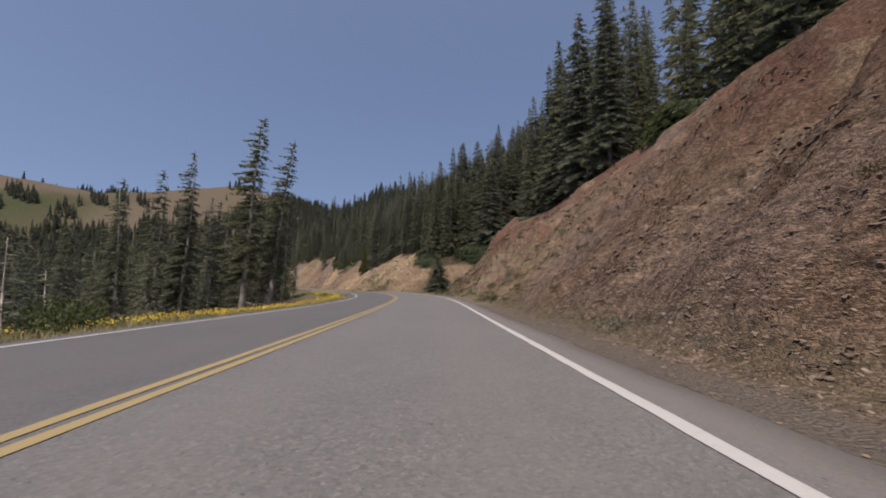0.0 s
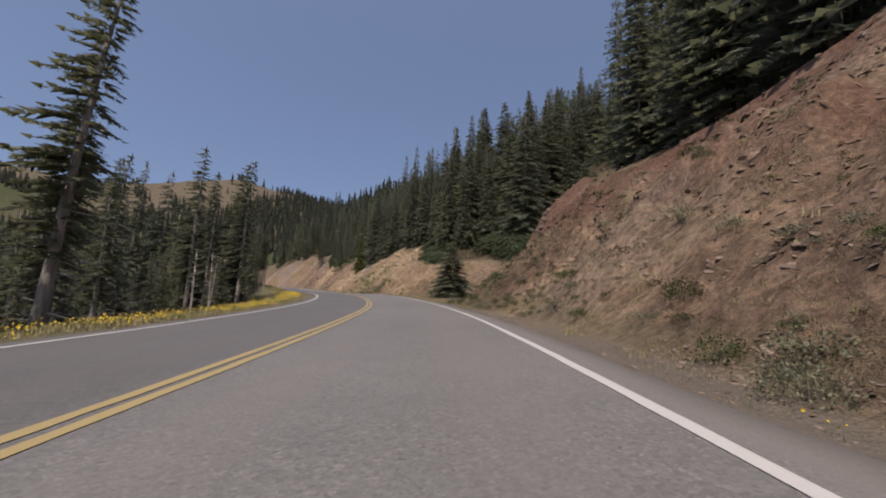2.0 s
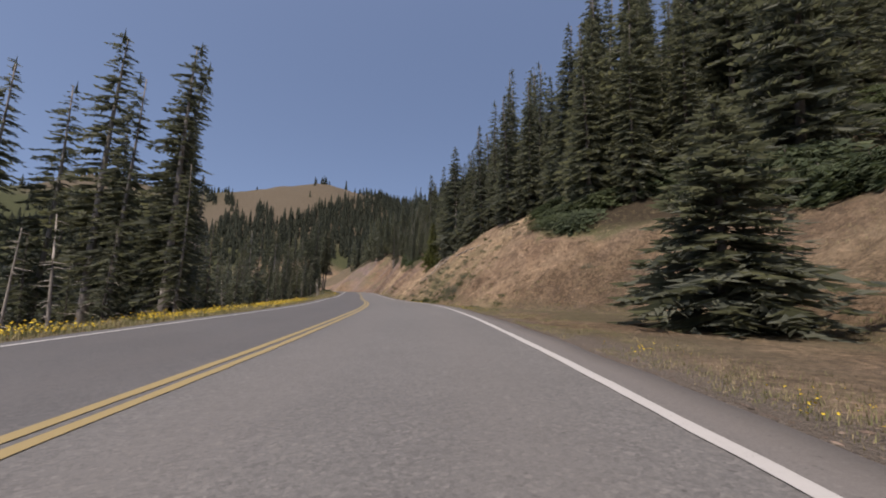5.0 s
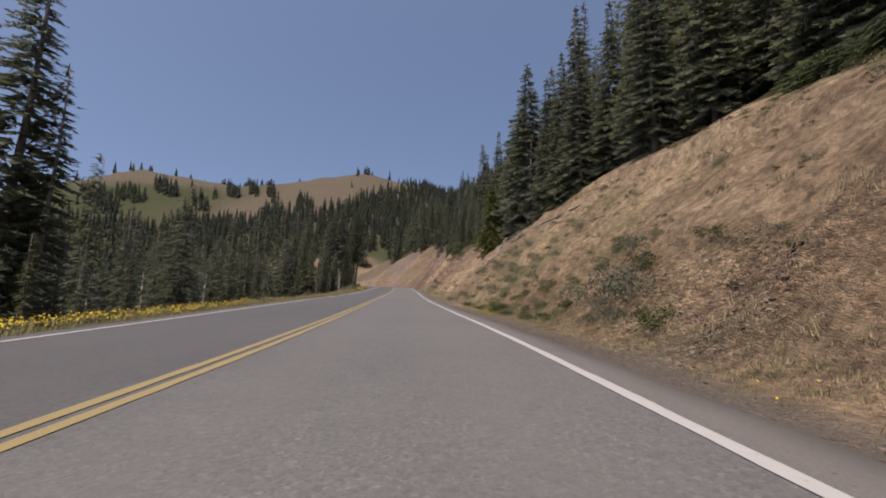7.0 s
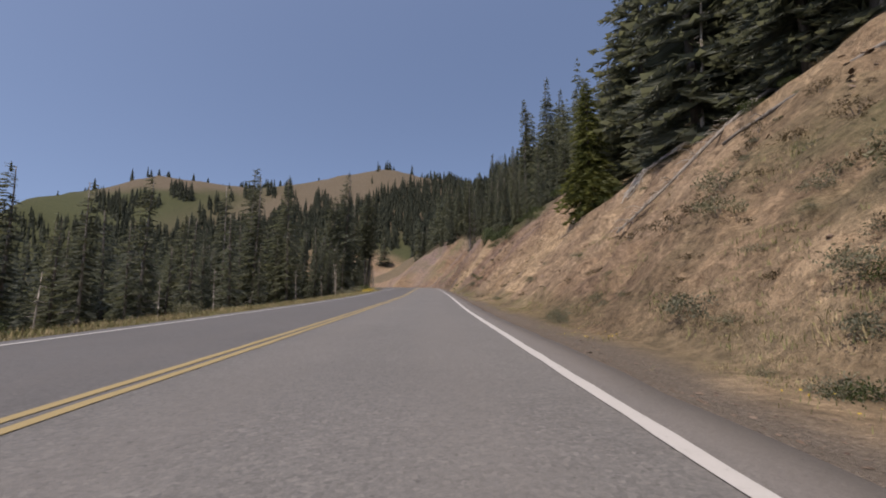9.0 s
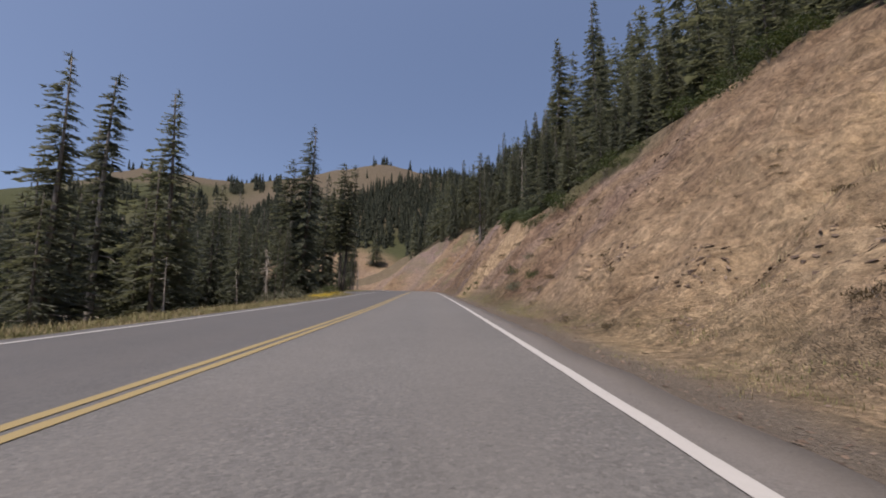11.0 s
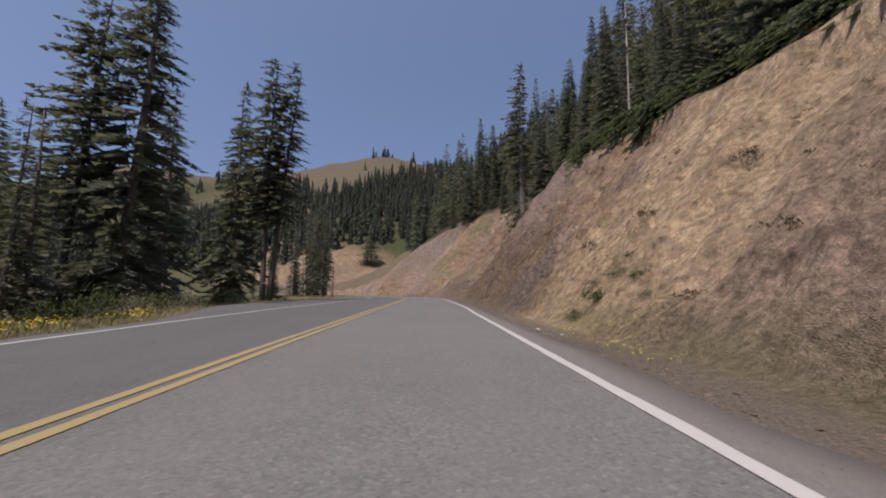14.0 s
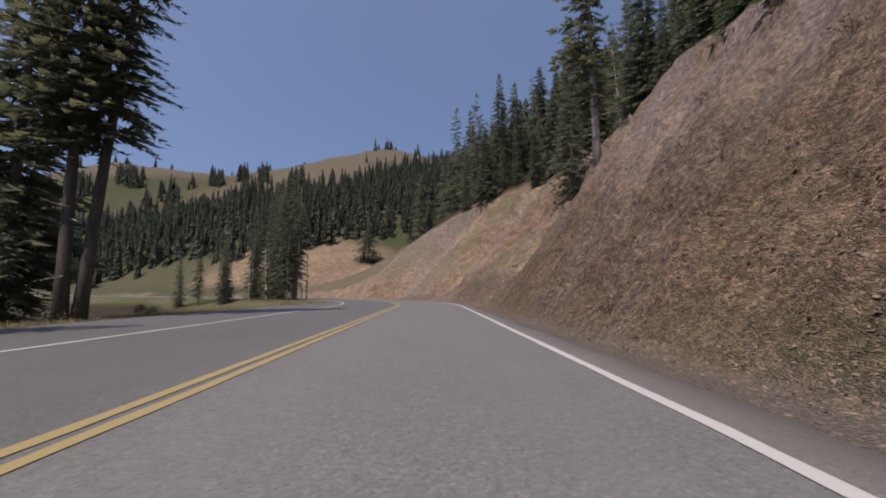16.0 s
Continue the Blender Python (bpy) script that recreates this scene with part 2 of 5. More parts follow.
# bark for trunks standing in shade, with that shade put into the colour
SHADED_BARK = bark_material("shaded_bark", (0.03, 0.026, 0.023), (0.095, 0.083, 0.073))
GREY_BARK = bark_material("grey_bark", (0.11, 0.1, 0.09), (0.32, 0.295, 0.265))
DEAD = bark_material("dead_wood", (0.17, 0.15, 0.13), (0.42, 0.39, 0.35))
BLEACHED = bark_material("bleached_wood", (0.33, 0.31, 0.28), (0.62, 0.59, 0.54))
STONE = stone_material()
PALE_STONE = plain_material("pale_stone", (0.3, 0.28, 0.26), (0.6, 0.58, 0.55))
GRASS = plain_material("grass", (0.085, 0.095, 0.034), (0.23, 0.225, 0.09))
STRAW = plain_material("straw", (0.18, 0.148, 0.08), (0.4, 0.33, 0.19))
PETAL = plain_material("yellow_petals", (0.4, 0.27, 0.012), (0.66, 0.5, 0.04))
SAGE = leaf_material("sage_leaves", (0.085, 0.09, 0.062), (0.23, 0.23, 0.165))
BUSH = leaf_material("bush_leaves", (0.02, 0.035, 0.012), (0.08, 0.105, 0.035))
RUST = leaf_material("dry_brush", (0.055, 0.044, 0.027), (0.145, 0.112, 0.068))

# ---- the road's line ----
EYE = 0.75


def smooth(a, b, x):
    u = np.clip((np.asarray(x, float) - a) / (b - a), 0, 1)
    return u * u * (3 - 2 * u)


def blur(a, n):
    k = np.hanning(2 * n + 3)[1:-1]
    return np.convolve(np.pad(a, n, mode="edge"), k / k.sum(), mode="valid")


def road_line():
    """x, y, z (road surface) and bank along the driven line, each half metre, with a straight before and the bend after."""
    rows = np.array(PATH)
    fine = np.linspace(0, 16, 1601)
    pts = np.stack([blur(np.interp(fine, rows[:, 0], rows[:, k]), 25) for k in (1, 2, 3)], 1)
    bank = blur(np.interp(fine, rows[:, 0], rows[:, 6]), 120)
    s = np.concatenate([[0], np.cumsum(np.hypot(*np.diff(pts[:, :2], axis=0).T))])
    steps = np.arange(0, s[-1], 0.5)
    line = [np.array([np.interp(q, s, pts[:, k]) for k in range(3)]) for q in steps]
    banks = [np.interp(q, s, bank) for q in steps]
    d0 = (line[4] - line[0]) / 2.0
    before = [line[0] + d0 * 0.5 * k for k in range(-200, 0)]
    ahead = math.atan2(line[-1][1] - line[-6][1], line[-1][0] - line[-6][0])
    p, q = line[-1].copy(), steps[-1]
    while q < 420:
        q += 0.5
        if q > 194 and ahead < radians(175):
            ahead += 0.5 / 42.0 * min(1.0, (q - 194) / 6.0)
        p = p + np.array([0.5 * math.cos(ahead), 0.5 * math.sin(ahead), 0.5 * 0.012])
        line.append(p.copy())
        banks.append(banks[len(steps) - 1] * max(0.0, 1 - (q - steps[-1]) / 30.0))
    line = np.array(before + line)
    line[:, 2] -= EYE
    return line, np.array([banks[0]] * 200 + banks), np.arange(len(line)) * 0.5 - 100.0


LINE, BANK, LINE_S = road_line()
_d = np.gradient(LINE[:, :2], axis=0)
LINE_D = _d / np.hypot(_d[:, 0], _d[:, 1])[:, None]
LINE_N = np.stack([LINE_D[:, 1], -LINE_D[:, 0]], 1)


def on_line(s, what):
    return np.interp(s, LINE_S, what)


def white_edge(s):
    return np.interp(s, [0, 18, 33, 40, 60, 74, 77, 80, 92, 104, 115, 141, 160, 168, 174, 200], [1.38, 1.47, 1.47, 1.43, 1.48, 1.61, 1.58, 1.5, 1.24, 1.18, 1.13, 1.36, 1.38, 1.45, 1.6, 1.6])


def centre(s):
    return np.interp(s, [0, 18, 33, 40, 60, 74, 78, 80, 92, 104, 115, 141, 160, 174, 200], [-2.05, -2.0, -2.0, -1.96, -1.98, -1.99, -2.04, -2.04, -2.22, -2.36, -2.27, -2.09, -2.06, -1.9, -1.95])


def pave_right(s):
    return white_edge(s) + 0.52


def pullout(s):
    return 3.1 * smooth(162, 176, s) * (1 - smooth(196, 210, s))


def white_left(s):
    return centre(s) - 3.52


def pave_left(s):
    return white_left(s) - 0.45 - pullout(s)


def road_point(s, l):
    """Places on the road's surface at station s and offset l to the right of the driven line."""
    s, l = np.broadcast_arrays(np.asarray(s, float), np.asarray(l, float))
    x = on_line(s, LINE[:, 0]) + l * on_line(s, LINE_N[:, 0])
    y = on_line(s, LINE[:, 1]) + l * on_line(s, LINE_N[:, 1])
    z = on_line(s, LINE[:, 2]) - l * np.tan(np.radians(on_line(s, BANK)))
    return np.stack([x, y, z], -1)


def station(x, y):
    """The nearest station and offset of places."""
    x, y = np.asarray(x, float).ravel(), np.asarray(y, float).ravel()
    s, l = np.empty(len(x)), np.empty(len(x))
    px, py = LINE[:, 0].astype(np.float32), LINE[:, 1].astype(np.float32)
    for a in range(0, len(x), 4000):
        b = slice(a, a + 4000)
        i = ((x[b, None] - px) ** 2 + (y[b, None] - py) ** 2).argmin(1)
        vx, vy = x[b] - LINE[i, 0], y[b] - LINE[i, 1]
        s[b] = LINE_S[i] + vx * LINE_D[i, 0] + vy * LINE_D[i, 1]
        l[b] = vx * LINE_N[i, 0] + vy * LINE_N[i, 1]
    return s, l


def value_noise(x, y, seed=0):
    """Smooth noise from -1 to 1."""
    xi, yi = np.floor(x).astype(np.int64), np.floor(y).astype(np.int64)
    fx, fy = x - xi, y - yi
    fx, fy = fx * fx * (3 - 2 * fx), fy * fy * (3 - 2 * fy)

    def lattice(i, j):
        n = (i * 374761393 + j * 668265263 + seed * 974634541) & 0xFFFFFFFF
        n = ((n ^ (n >> 13)) * 1274126177) & 0xFFFFFFFF
        return ((n ^ (n >> 16)) & 0xFFFF) / 32767.5 - 1.0

    a, b, c, d = lattice(xi, yi), lattice(xi + 1, yi), lattice(xi, yi + 1), lattice(xi + 1, yi + 1)
    return (a * (1 - fx) + b * fx) * (1 - fy) + (c * (1 - fx) + d * fx) * fy


def fractal(x, y, seed=0, octaves=4):
    total, amp = 0.0, 1.0
    for k in range(octaves):
        total = total + amp * value_noise(x * 2 ** k + 17.3 * k, y * 2 ** k - 9.1 * k, seed + k)
        amp *= 0.5
    return total / 2.0


# ---- the lie of the land ----
def toe_at(s):
    return np.interp(s, [-100, 45, 48, 52, 56, 60, 71, 77, 81, 190, 228, 233, 238, 244, 250, 300], [3.0, 3.0, 3.2, 4.3, 6.4, 8.2, 8.6, 5.0, 3.1, 3.0, 3.4, 6.5, 8.5, 6.5, 5.0, 4.0])


def cut_angle(s):
    return np.interp(s, [-100, 43, 48, 54, 60, 70, 79, 110, 125, 131, 140, 150, 165, 192, 203, 215, 230, 238, 300], [44, 44, 42, 37, 32, 31, 43, 44, 42, 40, 43, 47, 52, 54, 48, 41, 42, 36, 34])


def rim_height(s):
    return np.interp(
        s,
        [-100, 13, 20, 28, 34, 40, 47, 51, 54, 58, 70, 77, 81, 86, 92, 100, 105, 109, 113, 118, 122, 126, 130, 134, 140, 146, 152, 158, 165, 170, 178, 186, 193, 200, 206, 212, 222, 226, 229, 232, 236, 242, 247, 252, 300],
        [11, 10.2, 9.2, 8.0, 7.2, 6.8, 7.8, 9.0, 7.8, 5.0, 4.0, 3.6, 4.3, 6.0, 6.6, 7.2, 7.8, 7.0, 6.4, 5.6, 5.0, 4.2, 5.2, 8.0, 10.6, 9.4, 7.6, 6.7, 6.8, 7.6, 9.1, 10.0, 12.0, 14.0, 13.6, 12.2, 12.2, 9.8, 6.8, 4.2, 1.8, 0.8, 0.5, 0.4, 0.4],
    )


def natural_grade(s):
    return np.interp(s, [-100, 40, 60, 74, 90, 222, 236, 243, 248, 254, 420], [0.6, 0.58, 0.46, 0.46, 0.6, 0.6, 0.64, 0.42, 0.16, 0.06, 0.06])


# station, depth, width and slant of the gullies in the cut face
GULLIES = [(9, 0.6, 1.2, 0.1), (27, 0.5, 1.1, 0.2), (38, 0.5, 1.0, -0.1), (92, 0.45, 0.9, 0.15), (103, 0.5, 1.0, -0.1), (118.5, 0.7, 1.0, 0.2), (131, 0.6, 1.4, 0.1), (139, -0.5, 1.6, 0.1), (149, 0.6, 1.2, -0.1), (161, 0.5, 1.1, 0.1), (172, 0.45, 0.9, 0.1), (178, -0.5, 1.5, 0.1), (185, 0.6, 1.1, 0.15), (192, -0.7, 2.2, 0.2), (200, 2.2, 2.0, 0.25), (207, -0.9, 1.8, 0.2), (213, 1.5, 1.6, 0.2), (221, 1.1, 1.4, 0.2), (227, -1.1, 2.0, 0.1)]


CREST = np.array([(-620, 120, 45), (-424, 278, 62), (-373, 364, 95), (-330, 369, 88), (-289, 387, 82), (-244, 402, 88), (-216, 411, 94), (-189, 416, 98), (-166, 427, 94), (-150, 446, 88), (-90, 480, 84), (60, 520, 90), (300, 560, 90)], float)


def crest_height(x, y):
    best = np.full(x.shape, -50.0)
    for a, b in zip(CREST[:-1], CREST[1:]):
        d = b[:2] - a[:2]
        u = np.clip(((x - a[0]) * d[0] + (y - a[1]) * d[1]) / (d @ d), 0, 1)
        dist = np.hypot(x - a[0] - u * d[0], y - a[1] - u * d[1])
        h = a[2] + u * (b[2] - a[2]) - 0.62 * (np.sqrt(np.minimum(dist, 95) ** 2 + 18.0 ** 2) - 18.0) - 0.5 * np.maximum(dist - 95, 0)
        best = np.maximum(best, h)
    return best


def land(x, y):
    """Height of the ground and the kinds of cover at places: z, cut, gravel, duff, golden, tan, slate, alpine."""
    x, y = np.asarray(x, float).ravel(), np.asarray(y, float).ravel()
    s, l = station(x, y)
    s = np.clip(s, -100, 420)
    base = on_line(s, LINE[:, 2]) - np.clip(l, -12, 4) * np.tan(np.radians(on_line(s, BANK)))
    n1 = fractal(x / 16, y / 16, 3)
    n2 = fractal(x / 3.1, y / 3.1, 11)
    n3 = fractal(x / 0.8, y / 0.8, 23, 3)
    streak = fractal(s / 3.4, l / 15.0, 35)
    rill = fractal(s / 2.6, l / 11.0, 31)
    rill2 = fractal(s / 0.9, l / 4.5, 37, 3)
    # right of the road: verge, cut face, hillside
    toe, grade, rim = toe_at(s), np.tan(np.radians(cut_angle(s))), rim_height(s) * (1 + 0.09 * fractal(s / 5.0, s * 0 + 2.0, 41)) + 0.35 * n2
    up = l - toe - 0.35 * n1
    face = grade * (np.sqrt(np.maximum(up, 0) ** 2 + 0.16) - 0.4) * (up > 0)
    inside = np.clip(up / 1.2, 0, 1)
    steep = smooth(30, 40, cut_angle(s))
    rough = inside * (0.55 * fractal(s / 7.0, l / 16.0, 73, 2) * smooth(8, 30, s) + 0.45 * rill + 0.34 * rill2 + 0.34 * n2 + 0.3 * n3) * (0.45 + 0.55 * steep)
    rough = rough + inside * 0.14 * fractal(s / 2.6 + 0.3 * n2, l / 0.55, 77, 2) * smooth(80, 86, s) * (1 - smooth(160, 170, s))
    rough = rough + inside * steep * smooth(145, 165, s) * (0.22 * np.abs(fractal(s / 1.5, l / 2.0, 71)) - 0.1)
    rough = rough + inside * 0.45 * fractal(s / 1.3, l / 13.0, 79, 2) * smooth(186, 196, s)
    # gullies washed into the face, and the ribs between them
    for at, deep, width, slant in GULLIES:
        rough = rough - inside * deep * np.exp(-(((s - at - slant * up) / width) ** 2)) * np.clip(up / 3.0, 0.2, 1)
    # ledges and blocks of decayed rock standing proud of the washed face
    high = smooth(0.15, 0.5, up * grade / np.maximum(rim, 1))
    crumble = np.interp(s, [0, 10, 52, 57, 80, 130, 142, 156, 162, 172, 205, 215], [0.5, 1.0, 1.0, 0.0, 0.55, 0.6, 0.85, 0.85, 0.75, 0.9, 0.9, 0.6]) * np.where(s < 58, 0.25 + 0.75 * high, 0.6 + 0.4 * high)
    crumble = crumble * smooth(-0.25, 0.2, fractal(s / 4.5, l / 2.4, 141))
    blocks = 0.46 * smooth(0.02, 0.11, fractal(s / 1.5 + 0.4 * n2, l / 0.62, 145, 3)) + 0.26 * smooth(0.05, 0.14, fractal(s / 0.55, l / 0.36, 147, 2))
    rough = rough + inside * crumble * (blocks - 0.16)
    rough = rough + 1.7 * np.exp(-(((s - 51.0) / 3.0) ** 2)) * smooth(8.6, 10.2, l)
    l_rim = toe + rim / grade
    g = natural_grade(s)
    past = np.maximum(l - l_rim - 6.0 * smooth(228, 238, s) * (1 - smooth(244, 250, s)), 0)
    hill = rim + g * np.minimum(past, 38) + g * np.interp(s, [205, 225, 246, 256], [0.5, 0.8, 0.8, 0.4]) * np.maximum(past - 38, 0) + 1.2 * n1 * np.clip(past / 10, 0, 1) + 0.2 * n2
    hill = hill - 0.35 * g * np.maximum(past - 110, 0)
    # the bare bank across the head of the gulch, past the bend
    gulch = smooth(245, 252, s) * (1 - smooth(290, 310, s))
    hill = hill + gulch * np.interp(s, [252, 260, 267, 278], [0.5, 1.2, 4.5, 6.0]) * smooth(29, 39, l + 1.5 * n2)
    # a rounded lip of turf at the top of the face
    on_face = face + rough
    right = np.where(up > 0, np.minimum(on_face, hill), 0.0)
    right = np.where(l > l_rim, np.maximum(hill, np.minimum(right, hill)), right)
    ditch = -0.07 * smooth(pave_right(s), pave_right(s) + 0.4, l) + 0.03 * n3
    right = right + np.where(l > 0, ditch * (1 - inside), 0)
    # left of the road: verge, then the bank falls into the valley
    out = pave_left(s) - l
    far = np.maximum(out - 3.0, 0)
    left = -0.05 - 0.04 * np.clip(out, 0, 3) - 7.5 * (1 - np.exp(-far / 32.0)) + np.clip(out / 4, 0, 1) * (0.12 * n2 + 0.5 * n1 * np.clip(far / 20, 0, 1)) + 0.03 * n3
    z = base + np.where(l >= 0, right, np.where(out > 0, left, 0.0))
    # under the pavement the bed lies lower
    soft = np.where(s > 190, 0.5, 0.22)
    edge = np.minimum(l - pave_left(s), pave_right(s) - l)
    z = z - 0.16 * smooth(-0.02, soft, edge) - 0.02
    # the ridge beyond
    ridge = crest_height(x, y) + 5.0 * fractal(x / 60, y / 60, 51) + 1.2 * n1
    k = 5.0
    away = smooth(14, 45, np.where(l < 0, -l, l - l_rim)) * smooth(-60, 0, ridge + 60)
    both = np.maximum(z, ridge) + k * np.exp(-np.abs(z - ridge) / k) * 0.5
    z = np.where(away > 0, z * (1 - away) + both * away, z)
    cut = (up > 0.15) * smooth(0.0, 1.0, up) * (1 - smooth(-0.25, 0.35, on_face - hill)) * (l > 0)
    meadow = smooth(50, 58, s) * (1 - smooth(76, 84, s + 8 * (1 - smooth(26, 32, l)))) * (l > 0)
    bowl = smooth(52, 60, s) * (1 - smooth(73, 78, s))
    cut = np.maximum(cut * (1 - 0.2 * bowl), 0.8 * meadow * smooth(-0.5, 0.3, n2 + 0.6 * n1 + 0.15) * (1 - smooth(28, 46, l)))
    cut = np.maximum(cut, (l > 0) * smooth(0.0, 0.4, l - pave_right(s)) * (up < 1.2) * (s < 246) * np.clip(0.62 + 0.5 * n2 + 0.2 * smooth(160, 172, s) - 0.35 * smooth(130, 140, s) * (1 - smooth(158, 168, s)), 0, 1) * (1 - 0.6 * bowl))
    bare = smooth(228, 236, s) * (1 - smooth(290, 310, s)) * (l > 4) * (1 - smooth(50, 64, l + 6 * n1))
    cut = np.maximum(cut, bare * np.where(s > 256, smooth(24, 31, l), 0.15 + 0.2 * n2))
    # a thin sward of dry grass and sage on the lower face
    cut = cut * (1 - 0.75 * smooth(-0.15, 0.35, n2 + 0.5 * n3 + 0.1) * smooth(91, 97, s) * (1 - smooth(107, 113, s)) * (1 - smooth(3.5, 7.0, up)) * smooth(0.6, 1.4, up))
    cut = cut * (1 - 0.34 * smooth(-0.15, 0.35, n2 + 0.5 * n3) * smooth(17, 22, s) * (1 - smooth(46, 52, s)) * (1 - smooth(4.0, 8.5, up + 2.0 * n1)) * smooth(0.4, 1.2, up))
    cut = cut * (1 - 0.5 * smooth(0.0, 0.35, n2 + 0.5 * n3 + 0.3 * rill) * smooth(186, 194, s) * (1 - smooth(228, 236, s)) * smooth(0.6, 1.4, up))
    cut = cut * (1 - 0.85 * smooth(-0.2, 0.25, on_face - hill + 1.8 + 0.8 * n2 + 0.5 * n3) * smooth(144, 149, s) * (1 - smooth(154, 159, s)) * (l > 0))
    gravel = np.where(l > 0, smooth(-0.6, 0.0, l - pave_right(s)) * (1 - smooth(0.5, 1.3, l - pave_right(s) + 0.3 * n2)), smooth(-0.6, 0.0, out) * (1 - smooth(0.5, 1.1, out + 0.3 * n2)))
    duff = np.where(l > 0, smooth(0.3, 3.0, past + 0.8 * n2) * (1 - meadow) * (1 - smooth(244, 256, s)), smooth(4.5, 8.0, out + 1.5 * n2) * (1 - smooth(60, 110, out)))
    duff = duff * (1 - bare)
    on_ridge = smooth(-6, 6, ridge - z + 8) * (z > 14) * (1 - bare)
    duff = duff * (1 - on_ridge)
    golden = np.maximum(on_ridge * smooth(-0.05, 0.4, fractal(x / 45, y / 45, 61) + (z - 72) / 45), meadow * 0.45)
    golden = np.maximum(golden, on_ridge * smooth(-300, -235, x) * smooth(22, 42, z))
    golden = np.maximum(golden, 0.85 * bare * (1 - smooth(256, 264, s)))
    golden = np.maximum(golden, smooth(248, 256, s) * (l > 0) * (1 - smooth(24, 40, l)) * 0.1)
    tan = np.interp(s, [0, 20, 30, 44, 52, 62, 76, 84, 100, 110, 126, 140, 152, 165, 175, 200, 215, 235], [0.0, 0.08, 0.24, 0.36, 0.36, 0.35, 0.55, 0.68, 0.58, 0.58, 0.72, 0.25, 0.25, 0.65, 0.3, 0.1, 0.2, 0.45]) + 0.22 * n1 + (0.75 - 0.4 * smooth(166, 176, s)) * streak + 0.16 * fractal(s / 0.9, l / 9.0, 39, 3) + 0.12 * n2
    for at, deep, width, slant in GULLIES:
        if deep > 0:
            tan = tan + 0.9 * deep * np.exp(-(((s - at - slant * up) / (0.55 * width)) ** 2)) * (s > 80)
    slate = smooth(0.0, 0.3, fractal(s / 4.0, l / 13.0, 81) + 0.2 * n2 + 0.25 * rill) * np.clip(np.interp(s, [0, 60, 120, 145, 155, 164, 172, 228, 236], [0.4, 0.25, 0.15, 0.45, 0.55, 0.3, 1.0, 1.0, 0.3]), 0, 1)
    slate = np.maximum(slate, 0.55 * smooth(-0.35, 0.3, fractal(s / 5.0, l / 4.0, 83)) * smooth(168, 175, s) * (1 - smooth(222, 232, s)))
    tan = tan + 0.05 * bare * (s > 256)
    ochre = np.exp(-(((s - 163.0) / 2.4) ** 2)) + 0.6 * np.exp(-(((s - 166.8) / 0.9) ** 2))
    tan, slate = tan + 0.6 * ochre, slate * (1 - 0.9 * np.clip(ochre, 0, 1))
    slate = np.maximum(slate, 0.85 * np.exp(-(((s - 219.0 - 0.5 * up) / 2.6) ** 2)) * (up < 7))
    tan = tan + 0.5 * np.exp(-(((s - 229.0 - 0.25 * up) / 1.4) ** 2))
    slate = np.maximum(slate, 0.25 * smooth(0.5, 0.8, up / np.maximum(rim / grade, 1) + 0.4 * n2) * np.interp(s, [20, 30, 54, 58], [0, 1, 1, 0]))
    return z, np.clip(cut, 0, 1), np.clip(gravel, 0, 1), np.clip(duff, 0, 1), np.clip(golden, 0, 1), np.clip(tan, 0, 1), np.clip(slate, 0, 1), np.clip(np.maximum(on_ridge, np.maximum(smooth(26, 44, -l), np.maximum(0.7 * smooth(246, 256, s), 0.8 * smooth(144, 149, s) * (1 - smooth(156, 160, s))) * (l > 4))), 0, 1)


def height(x, y):
    return float(land([x], [y])[0][0])


def heights(xy):
    return land(xy[:, 0], xy[:, 1])[0]


# ---- mesh helpers ----
def mesh_of(name, verts, faces, mat, smooth_shade=False):
    """A mesh from arrays: verts (n, 3) and faces (m, 3 or 4)."""
    verts, faces = np.asarray(verts, np.float32), np.asarray(faces, np.int32)
    me = bpy.data.meshes.new(name)
    k = faces.shape[1]
    me.vertices.add(len(verts))
    me.vertices.foreach_set("co", verts.ravel())
    me.loops.add(faces.size)
    me.loops.foreach_set("vertex_index", faces.ravel())
    me.polygons.add(len(faces))
    me.polygons.foreach_set("loop_start", np.arange(0, faces.size, k, dtype=np.int32))
    me.polygons.foreach_set("loop_total", np.full(len(faces), k, np.int32))
    if smooth_shade:
        me.polygons.foreach_set("use_smooth", np.ones(len(faces), bool))
    me.update(calc_edges=True)
    me.validate()
    me.materials.append(mat)
    return me


def grid_faces(rows, cols):
    i = np.arange(rows * cols).reshape(rows, cols)
    return np.stack([i[:-1, :-1], i[1:, :-1], i[1:, 1:], i[:-1, 1:]], -1).reshape(-1, 4)


def part(name, bm, mat, parent, label=""):
    me = bpy.data.meshes.new(name)
    bm.to_mesh(me)
    bm.free()
    me.materials.append(mat)
    ob = new(name, me)
    ob.parent = parent
    return tagged(ob, label)


def part_mesh(name, me, parent, label=""):
    ob = new(name, me)
    ob.parent = parent
    return tagged(ob, label)


def float_layer(me, name, values):
    me.attributes.new(name, "FLOAT", "POINT").data.foreach_set("value", np.asarray(values, np.float32))


# ---- ground ----
def stretch(*pieces):
    out = []
    for a, b, step in pieces:
        out += list(np.arange(a, b, step))
    return np.array(out + [pieces[-1][1]])


